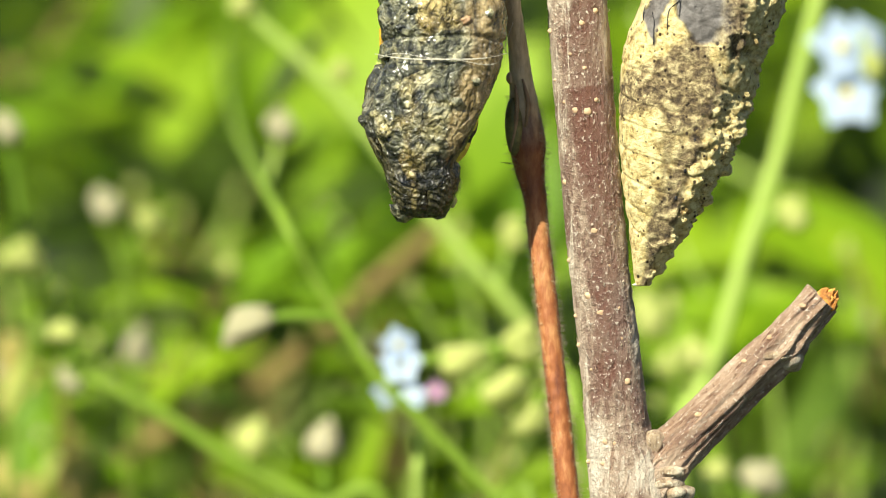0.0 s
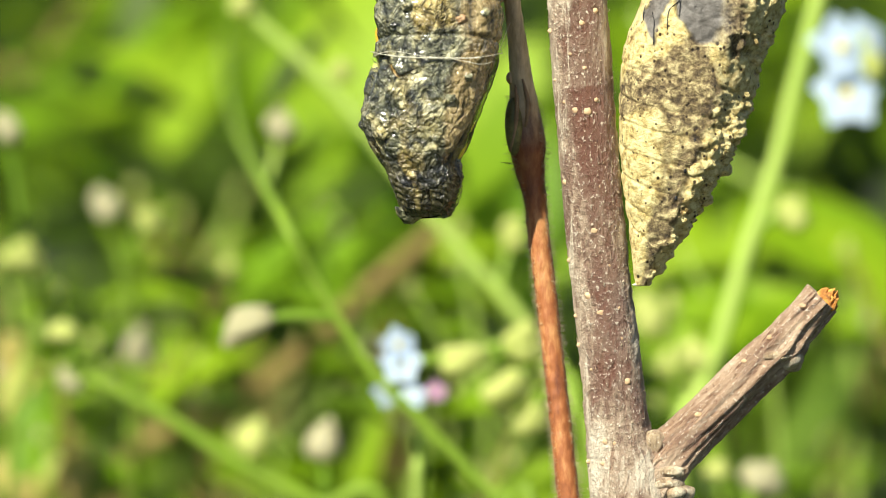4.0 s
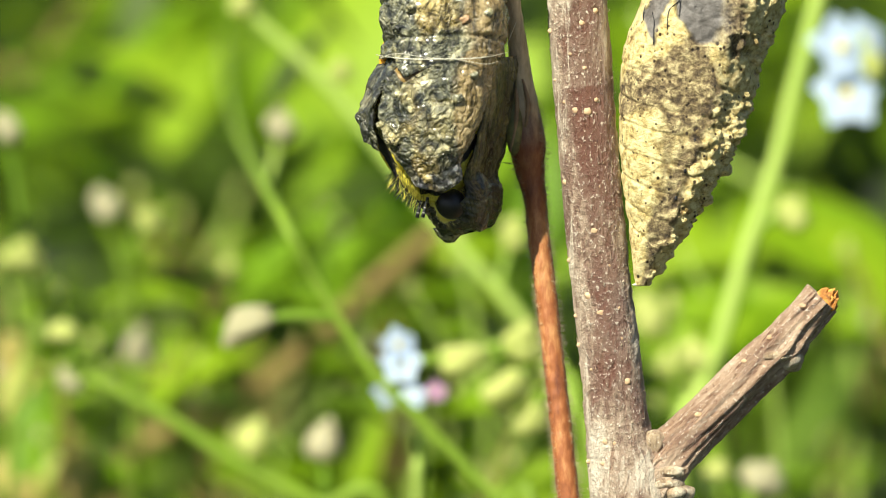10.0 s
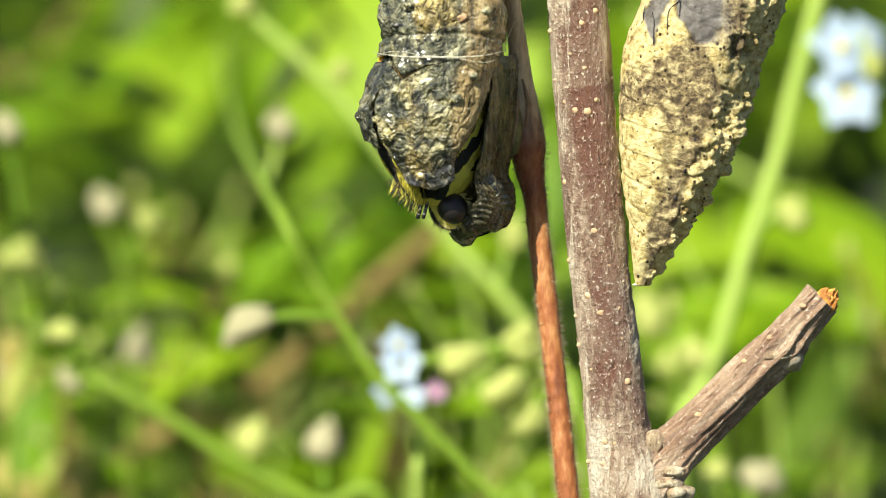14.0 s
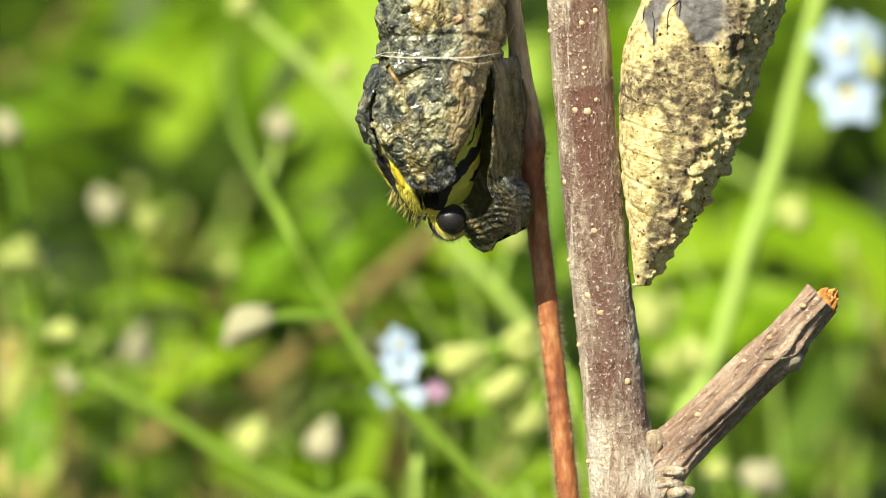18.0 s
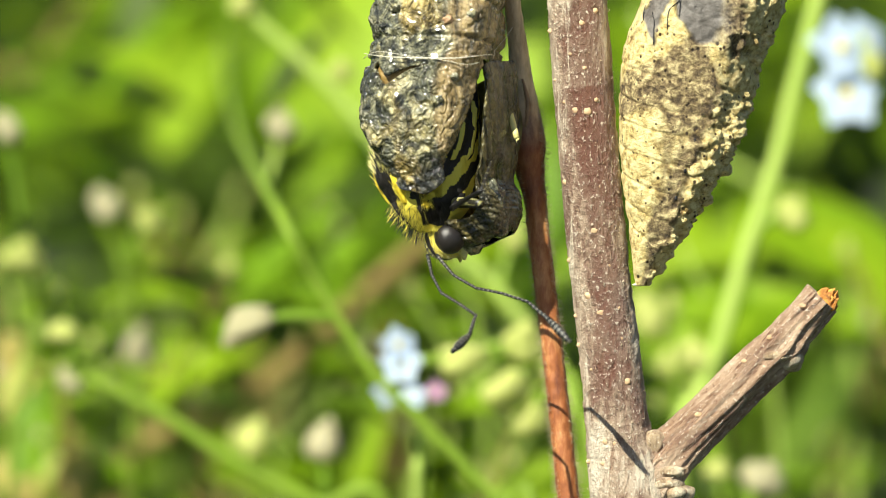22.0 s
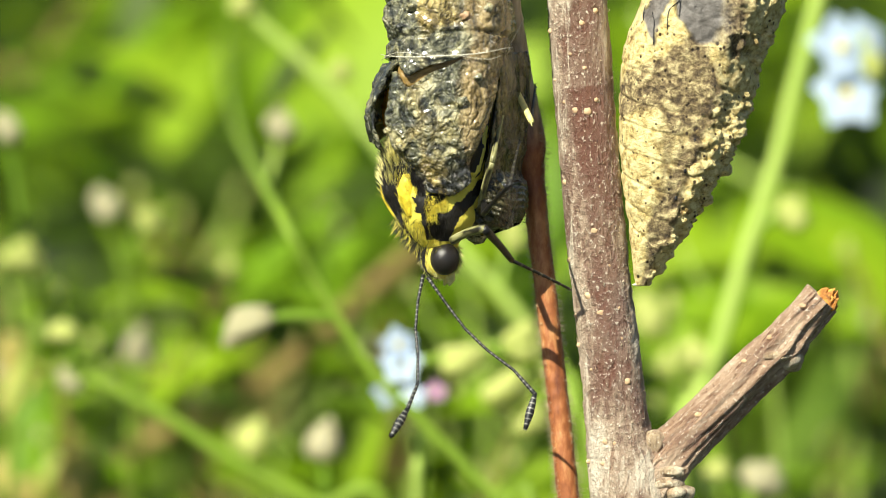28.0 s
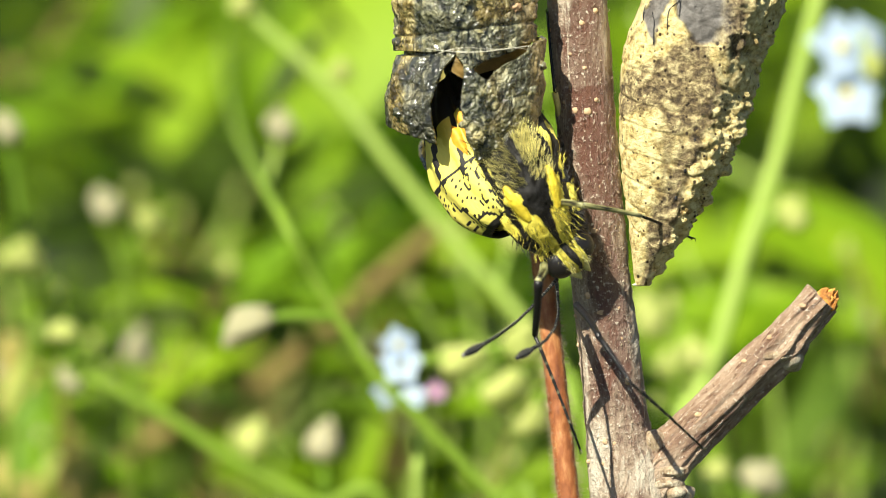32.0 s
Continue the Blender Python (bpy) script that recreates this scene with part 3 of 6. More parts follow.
def pale_chrysalis():
    o = at(1135, 506, PALE_W)
    t = thing("closed_chrysalis", o, "closed cream and brown mottled chrysalis on the woody twig", "chrysalis", "chrysalides")
    bm = bmesh.new()
    och = bm.verts.layers.float.new("ochre")
    cast = bm.verts.layers.float.new("cast_shade")
    rows, sides, ny = [], 220, 300
    for i in range(ny + 1):
        y = -175 + 681 * i / ny
        ring = []
        for k in range(sides):
            th = 2 * math.pi * k / sides
            p = pale_point(y, th)
            q = p / 0.8
            side = math.sin(th)
            xs = p.x * 22 * REACH / (REACH - p.z) + 784 if math.cos(th) > 0 else 0
            plate = math.exp(-((xs - 1300) / 34) ** 4 - ((y - 145) / 48) ** 4)
            rough = (0.06 + 0.46 * max(0, side) ** 0.7 * (1 if y > 60 else 0.6)) * (1 - 0.75 * plate)
            lift = rough * (noise.noise(q) + 0.6 * noise.noise(q * 2.3)) + 0.10 * noise.noise(p / 1.6) + 0.05 * noise.noise(q * 5)
            lift += rough * 1.3 * max(0.0, noise.noise(p / 1.05 + Vector((7, 3, 1)))) ** 0.8
            slope = y + (th if th < math.pi else th - 2 * math.pi) * -26
            for s in SEGMENTS:
                lift -= 0.13 * math.exp(-((slope - s) / 3.0) ** 2)
            v = bm.verts.new(pale_point(y, th, lift) - o)
            phi = math.degrees(th if th < math.pi else th - 2 * math.pi)
            dark = 0.46 * math.exp(-((phi - 5) / 18) ** 2) * max(0.3, min(1.0, (y - 90) / 50))
            dark += 0.6 * math.exp(-((phi - 40) / 22) ** 2 - ((y - 160) / 30) ** 2) + 0.5 * math.exp(-((phi - 5) / 16) ** 2 - ((y - 400) / 26) ** 2)
            # last term: shade in the right-hand hollows, put into the shell colour
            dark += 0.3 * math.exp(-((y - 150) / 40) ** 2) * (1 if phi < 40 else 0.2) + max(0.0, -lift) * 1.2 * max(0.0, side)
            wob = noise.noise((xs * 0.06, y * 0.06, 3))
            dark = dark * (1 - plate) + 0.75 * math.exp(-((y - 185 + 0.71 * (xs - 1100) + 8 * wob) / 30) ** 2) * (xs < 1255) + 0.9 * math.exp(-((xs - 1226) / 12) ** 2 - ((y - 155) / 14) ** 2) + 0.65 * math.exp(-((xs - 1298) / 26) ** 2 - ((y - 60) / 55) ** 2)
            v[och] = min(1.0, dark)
            v[cast] = pale_cast_shade(xs + 5 * wob, y + 4 * noise.noise((xs * 0.09, y * 0.09, 7)))
            ring.append(v)
        rows.append(ring)
    for a, b in zip(rows, rows[1:]):
        for k in range(sides):
            bm.faces.new((a[k], a[(k + 1) % sides], b[(k + 1) % sides], b[k]))
    bm.faces.new(rows[0])
    bm.faces.new(rows[-1])
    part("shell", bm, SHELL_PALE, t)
    for x, y, r in ((1306, 236, .62), (1287, 299, .60), (1252, 353, .56), (1217, 401, .44), (1188, 438, .3), (1322, 186, .42), (1340, 110, .4), (1358, 62, .36)):
        l, rr, d = profile(PALE_TABLE, y)
        th = math.asin(max(-1, min(1, (x - 6 - (l + rr) / 2) / ((rr - l) / 2)))) - 0.05
        part("knob", blob(pale_point(y, th, -0.02) - o, r * 1.15, (1.2, 0.9, 1), 0.2, 0.6, 4), SHELL_PALE, t)
    rng = random.Random(11)
    for y, ph in ((200, 20), (250, 22), (300, 20), (262, 52), (318, 52), (365, 50), (230, 60), (215, 45), (170, 55), (285, 65), (340, 68), (380, 62)):
        part("wart", blob(pale_point(y, radians(ph), -0.32) - o, rng.uniform(.5, .75), (1.1, .9, .8), 0.25, 0.6, 4), SHELL_PALE, t)
    for line in (((1207, -6), (1194, 10), (1180, 22), (1176, 38), (1175, 58)), ((1198, 6), (1197, 22), (1196, 36)), ((1150, 26), (1153, 42), (1152, 60), (1152, 84)), ((1140, 12), (1136, 28), (1135, 40))):
        part("vein", tube(spline([(*(pale_spot(x, y, 0.02) - o), 0.05) for x, y in line], 14), 6), BLACK_CHITIN, t)
    for y in (200, 252, 304, 352):
        part("spiracle", blob(pale_point(y, radians(8), -0.02) - o, 0.16, (0.9, 1.4, 0.5), 0.2, 0.3, 2), BLACK_CHITIN, t)
    part("tail_pad", blob(at(1128, 504, PALE_W) - o, 0.22, (2.0, 0.6, 1), 0.3, 0.4, 2), SILK, t, "silk pad that holds the tail")
    for k in (-1, 1):
        a, b = at(1257 + 40 * k, -160, PALE_W) - o, at(1268 + 60 * k, -205, PALE_W) - o
        part("head_horn", tube([(*a, 1.3), (*((a + b) / 2), 0.9), (*b, 0.25)], 12, 0.1, 0.6), SHELL_PALE, t)
    tagged(t)
    return t


# ---- opening chrysalis ----
DARK_TABLE = smooth_table([(-292, 842, 872, 0.5), (-240, 800, 880, 1.9), (-160, 735, 893, 3.5), (-80, 690, 898, 4.6), (0, 672, 894, 5.0), (60, 674, 892, 5.1), (108, 668, 886, 5.2),
                           (130, 657, 880, 5.2), (160, 647, 868, 5.2), (195, 642, 852, 5.1), (225, 645, 838, 5.0), (260, 658, 822, 4.7), (278, 667, 809, 4.4), (298, 679, 801, 4.0),
                           (322, 684, 809, 3.7), (350, 692, 805, 3.1), (372, 699, 792, 2.5), (384, 706, 783, 1.6)])


def dark_point(y, deg, lift=0.0):
    l, r, d = profile(DARK_TABLE, y)
    p = at((l + r) / 2, y, 0)
    s, k = math.sin(radians(deg)), math.cos(radians(deg))
    e = 0.66 if s < 0 else 0.46
    return Vector((p.x + ((r - l) / 2 * UNIT + lift) * math.copysign(abs(s) ** e, s), p.y, (d + lift) * math.copysign(abs(k) ** e, k)))


def crust(y, deg):
    p = dark_point(y, deg)
    q = p / 0.5
    h = 0.06 * noise.noise(q) + 0.05 * noise.noise(q * 2.1) + 0.26 * noise.noise(p / 2.2) + 0.22 * max(0.0, noise.noise(p / 1.1 + Vector((5, 1, 2))))
    # sharp small creases
    h -= 0.10 * (1 - min(1.0, 6 * abs(noise.noise(p / 0.9 + Vector((1, 4, 2))))))
    if y < 100:
        h += 0.035 * noise.noise((p.x * 0.5, p.y * 4.0, p.z * 0.5))     # fine rings
        for s in (-200, -130, -62, 8, 78):
            h -= 0.22 * math.exp(-((y - s + 8 * math.cos(radians(deg))) / 4) ** 2)
    return h


def seam(deg):
    """Lower edge of the abdomen: a shallow V across the back."""
    d = (deg + 180) % 360 - 180
    return 36 * max(0.0, 1 - abs(d + 14) / 26)


def tan_edge(y):
    """Angle at which the streaked wing side begins."""
    return profile([(-300, 20), (0, 7), (60, 4), (150, 7), (225, 12), (290, 26)], y)[0]


def shell_piece(name, hinge, y0, y1, lo, hi, ny, nt, root, root_o, label="", close=False, thick=0.28, edge=0.16):
    """A sheet of the dark shell between the angles lo(y) and hi(y), with thickness; its origin is the hinge."""
    bm = bmesh.new()
    och = bm.verts.layers.float.new("ochre")
    gold = bm.verts.layers.float.new("gold")
    pigment_shade = bm.verts.layers.float.new("pigment_shade")
    rib = bm.verts.layers.float.new("rib")
    outer, inner = [], []
    for i in range(ny + 1):
        f = i / ny
        a, b = [], []
        for k in range(nt + 1):
            g = k / nt
            y = y0 + ((y1 if name != "wing_case" else 228 + 42 * g) - y0) * f
            y += edge * 22 * noise.noise((g * 9, y0, 3.3)) * (1 if i in (0, ny) else 0)
            deg = lo(y) + (hi(y) - lo(y)) * g
            if name == "back_shield":
                y += seam(deg) * (1 - f) ** 2
            elif name == "abdomen_shell":
                y += (seam(deg) - 3) * max(0, (f - 0.85) / 0.15)
            deg += 3.0 * noise.noise((f * 9, hinge.x, 1.7)) * (1 if k in (0, nt) else 0)
            h = crust(y, deg)
            line = 0.5
            if name == "head_flap":
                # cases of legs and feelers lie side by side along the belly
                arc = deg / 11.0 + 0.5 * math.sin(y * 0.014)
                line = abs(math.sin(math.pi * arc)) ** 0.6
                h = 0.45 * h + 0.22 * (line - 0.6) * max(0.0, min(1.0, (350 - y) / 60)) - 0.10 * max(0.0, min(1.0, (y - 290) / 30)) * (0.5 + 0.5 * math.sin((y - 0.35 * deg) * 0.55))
            if name == "wing_case":
                h -= 0.5 * (1 if y < 115 else min(1.0, max(0.0, (deg + 80) / 8)))
            v = bm.verts.new(dark_point(y, deg, h) - hinge)
            d = (deg + 180) % 360 - 180
            wob = noise.noise((y * 0.03, d * 0.05, 8))
            tan = max(0.0, min(1.0, (d - tan_edge(y) - 9 * wob) / 9))
            v[och] = (tan * max(0.0, min(1.0, (300 - y) / 40)) if y > -60 else 0.6 * tan) if d < 125 else 0.2
            # black snout and left flank; the lower-right spot is shade painted in
            v[pigment_shade] = min(1.0, max(0.95 * max(0.0, min(1.0, (y - 268 + 14 * wob) / 25)), 0.6 * max(0.0, min(1.0, (-38 - d + 10 * wob) / 14)) * max(0.0, min(1.0, (d + 94 + 6 * wob) / 10)) * (1 if y > 115 else 0.2), 0.8 * math.exp(-((d - 24) / 12) ** 2 - ((y - 262 + 12 * wob) / 24) ** 2)))
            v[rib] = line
            if name == "head_flap":
                v[och] *= 0.35
            v[gold] = 0.55 * math.exp(-((d + 7 + 8 * wob) / 10) ** 2) * (max(0.25, min(1.0, (80 - y) / 30)) if y < 110 else 0.55) + 0.5 * math.exp(-((d + 12) / 9) ** 2 - ((y - 288) / 16) ** 2) + 0.5 * math.exp(-((d + 97 + 8 * wob) / 12) ** 2)
            a.append(v)
            w = bm.verts.new(dark_point(y, deg, h - thick) - hinge)
            b.append(w)
        outer.append(a)
        inner.append(b)
    for i in range(ny):
        for k in range(nt):
            bm.faces.new((outer[i][k], outer[i][k + 1], outer[i + 1][k + 1], outer[i + 1][k]))
            bm.faces.new((inner[i][k], inner[i + 1][k], inner[i + 1][k + 1], inner[i][k + 1])).material_index = 1
        for k in (0, nt):
            bm.faces.new((outer[i][k], outer[i + 1][k], inner[i + 1][k], inner[i][k]))
    for i in (0, ny):
        for k in range(nt):
            bm.faces.new((outer[i][k], outer[i][k + 1], inner[i][k + 1], inner[i][k]))
    if close:
        bm.faces.new(outer[ny])
    if abs(hi(y0) - lo(y0)) >= 359.9:
        bmesh.ops.remove_doubles(bm, verts=bm.verts, dist=0.001)
    ob = part(name, bm, FLAP_SHELL if name == "head_flap" else SHELL, root, label)
    ob.data.materials.append(SHELL_INNER)
    ob.matrix_basis = Matrix.Translation((hinge - root_o) * MM)
    return ob


CH_O = at(866, -285, 0)
CH_HINGE = {"shield": at(790, 108, 0), "flap": at(893, 85, -1), "case": at(690, 125, 0)}


def ramp_between(y, table):
    return profile(table, y)[0]


def theta_left(y):
    return ramp_between(y, [(100, -43), (250, -45), (290, -46), (320, -34), (332, -8), (338, -0.2)])


def theta_right(y):
    return ramp_between(y, [(100, 84), (200, 74), (260, 62), (300, 44), (322, 26), (332, 8), (338, 0.2)])


def flap_end(y):
    return ramp_between(y, [(100, 215), (226, 215), (246, 290), (272, 313), (286, 314), (300, 360 - 45), (320, 360 - 34), (332, 360 - 8), (338, 359.8)])


def dark_chrysalis():
    o = CH_O
    t = thing("opening_chrysalis", o, "blackish mottled chrysalis splitting open on the thin twig", "chrysalis", "chrysalides")
    shell_piece("abdomen_shell", at(866, -285, 0), -290, 109, lambda y: 0, lambda y: 360, 200, 210, t, o)
    shield = shell_piece("back_shield", CH_HINGE["shield"], 106, 338, theta_left, theta_right, 120, 140, t, o, "loosened back plate of the shell")
    flap = shell_piece("head_flap", CH_HINGE["flap"], 100, 384, lambda y: theta_right(y), flap_end, 130, 130, t, o, "hinged belly and head flap with two blunt horns", close=True)
    case = shell_piece("wing_case", CH_HINGE["case"], 92, 292, lambda y: -145, lambda y: theta_left(y) + profile([(0, 22), (115, 10), (150, 0), (200, -4), (300, -4)], y)[0], 80, 70, t, o, "dark wing case edge")
    h = CH_HINGE["flap"]
    for x, y, x2, y2, w in ((716, 366, 711, 394, .7), (772, 362, 779, 388, .8)):
        a, b = at(x, y, w) - h, at(x2, y2, w) - h
        part("horn", tube([(*a, 1.3), (*(a.lerp(b, .5)), 1.0), (*b, 0.35)], 14, 0.25, 0.5), SHELL, flap)
    part("cheek", blob(at(796, 312, 1.2) - h, 1.05, (0.8, 1.3, 1), 0.35, 0.6, 3), SHELL, flap)
    h = CH_HINGE["shield"]
    part("shoulder_knob", blob(at(775, 222, 4.0) - h, 1.0, (1.4, 0.9, 0.8), 0.4, 0.6, 3), SHELL, shield)
    part("nose_knob", blob(at(735, 290, 3.2) - h, 0.75, (1.3, 0.8, 0.7), 0.4, 0.6, 3), SHELL, shield)
    for y, d, r in ((160, -20, .4), (185, 15, .45), (240, -30, .4), (250, 10, .4), (150, 30, .35), (205, -45, .35)):
        part("wart", blob(dark_point(y, d, 0) - h, r, (1.2, .9, .8), 0.5, 0.4, 2), SHELL, shield)
    h = CH_HINGE["case"]
    part("wing_knob", blob(dark_point(214, -90, -0.3) - h, 0.6, (1.3, 0.8, 1), 0.4, 0.5, 3), SHELL, case)
    for x, y, r in ((797, 42, .36), (745, 20, .4), (720, 55, .4), (840, 30, .4)):
        l, rr, d = profile(DARK_TABLE, y)
        deg = math.degrees(math.asin((x - (l + rr) / 2) / ((rr - l) / 2)))
        part("wart", blob(dark_point(y, deg, 0) - o, r, (1.2, 1, .8), 0.6, 0.4, 3), WART if x == 797 else SHELL, t)
    # soft skin under the seam of the back
    bm = bmesh.new()
    grid = [[bm.verts.new(dark_point(92 + 46 * i / 20 + 0.6 * seam(-36 + 3 * k), -36 + 3 * k, -0.42 - 0.25 * (i / 20) ** 2 + 0.08 * noise.noise((i * .4, k * .4, 2))) - o) for k in range(32)] for i in range(21)]
    for a, b in zip(grid, grid[1:]):
        for k in range(31):
            bm.faces.new((a[k], a[k + 1], b[k + 1], b[k]))
    part("membrane", bm, MEMBRANE, t, "yellow skin under the seam")
    # silk girdle, slung round the shell to the twig
    pts = [dark_point(104 + 7 * math.cos(radians(d * 2)), d, 0.42) for d in range(-72, 86, 6)]
    pts += [at(893, 85, 1.2), at(900, 62, -1.0), at(908, 40, -2.2)]
    rows = [(*(p - o), 0.045 if 6 < i < 17 else 0.022) for i, p in enumerate(pts)]
    part("silk_girdle", tube(rows, 6), SILK, t, "pale silk girdle thread")
    pts = [dark_point(110 + 10 * math.sin(radians(d * 3)), d, 0.42) for d in range(-60, 60, 8)]
    part("silk_girdle", tube([(*(p - o), 0.022) for p in pts], 5), SILK, t, "pale silk girdle thread")
    return t, shield, flap, case
# ---- butterfly ----
BF_O = at(765, 440, 0)
DORSAL = -66.0     # angle of the middle of the back at rest, from the lens's side
BODY_TABLE = smooth_table([(60, 742, 806, 1.4), (120, 715, 832, 2.4), (180, 695, 848, 3.0), (240, 684, 852, 3.3), (300, 676, 848, 3.3), (340, 674, 842, 3.2), (380, 682, 832, 2.9),
                           (405, 694, 820, 2.6), (425, 712, 800, 2.0), (440, 730, 792, 1.5)])


def body_point(y, deg, lift=0.0):
    l, r, d = profile(BODY_TABLE, y)
    p = at((l + r) / 2, y, 0)
    f = (deg - DORSAL + 180) % 360 - 180
    lift += 0.75 * math.exp(-(f / 42) ** 2 - ((y - 305) / 62) ** 4)      # the back is humped
    return Vector((p.x + ((r - l) / 2 * UNIT + lift) * math.sin(radians(deg)), p.y, (d + lift) * math.cos(radians(deg))))


def band(deg, y=300):
    """1 where the body is yellow, 0 where it is black: collar, wing roots and slanting stripes on the flanks."""
    f = (deg - DORSAL + 180) % 360 - 180
    a = abs(f)
    if y > 383:
        wedge = 6 + 5 * max(0.0, (432 - y) / 48)
        return 0.0 if a < wedge or 45 < a < 100 and y < 428 else 1.0
    if a < 54:
        return 1.0 if a > 18 and a < 40 and y > 322 + 1.5 * abs(a - 29) else 0.0
    u = y + 1.25 * (a - 57)
    return 1.0 if 316 < u < 346 or 378 < u < 408 or 440 < u < 470 else 0.0


def warp(deg, p):
    """Uneven edges for the bands, but a clean line along the back."""
    f = abs((deg - DORSAL + 180) % 360 - 180)
    return deg + min(1.0, f / 30) * 7 * noise.noise(p / 0.7)


def furry(bm, p, n, way, length, rng, thick=0.03, rise=0.5):
    q = (way * rng.uniform(0.5, 1.0) + n * rng.uniform(0.05, rise) + Vector((rng.uniform(-.3, .3), rng.uniform(-.3, .3), rng.uniform(-.3, .3)))).normalized() * length
    s = q.cross(n).normalized() * thick
    a = bm.verts.new(p + s), bm.verts.new(p - s), bm.verts.new(p + n * thick * 2), bm.verts.new(p + q * 0.6 + n * 0.05 * length), bm.verts.new(p + q)
    bm.faces.new((a[0], a[1], a[3]))
    bm.faces.new((a[1], a[2], a[3]))
    bm.faces.new((a[2], a[0], a[3]))
    bm.faces.new((a[0], a[3], a[4]))
    bm.faces.new((a[1], a[4], a[3]))


D_WAY = Vector((math.sin(radians(DORSAL)), 0, math.cos(radians(DORSAL))))
S_WAY = Vector((math.cos(radians(DORSAL)), 0, -math.sin(radians(DORSAL))))   # to the side that shows the eye
HEAD_C = at(765, 457, 0)


def segment(name, length, r0, r1, mat, parent, label="", bend=0.0, club=0.0, flat=1.0, spines=0):
    """A limb piece along its own x axis, in mm."""
    rows = []
    for i in range(9):
        f = i / 8
        r = r0 + (r1 - r0) * f + club * math.sin(math.pi * min(1, f * 1.0)) ** 1.5
        rows.append((length * f, bend * math.sin(math.pi * f), 0, r))
    bm = tube(rows, 10, flat=flat)
    for k in range(spines):
        x = length * (k + 1) / (spines + 1)
        for s in (-1, 1):
            tube([(x, bend, 0, 0.03), (x + 0.2, bend - 0.26, 0.17 * s, 0.008)], 4, bm=bm)
    if spines:
        for s in (-1, 1):
            tube([(length - 0.1, 0, 0, 0.08), (length + 0.2, 0.1 * s, 0.12 * s, 0.06), (length + 0.32, -0.12, 0.2 * s, 0.02)], 6, bm=bm)
    return part(name, bm, mat, parent, label)


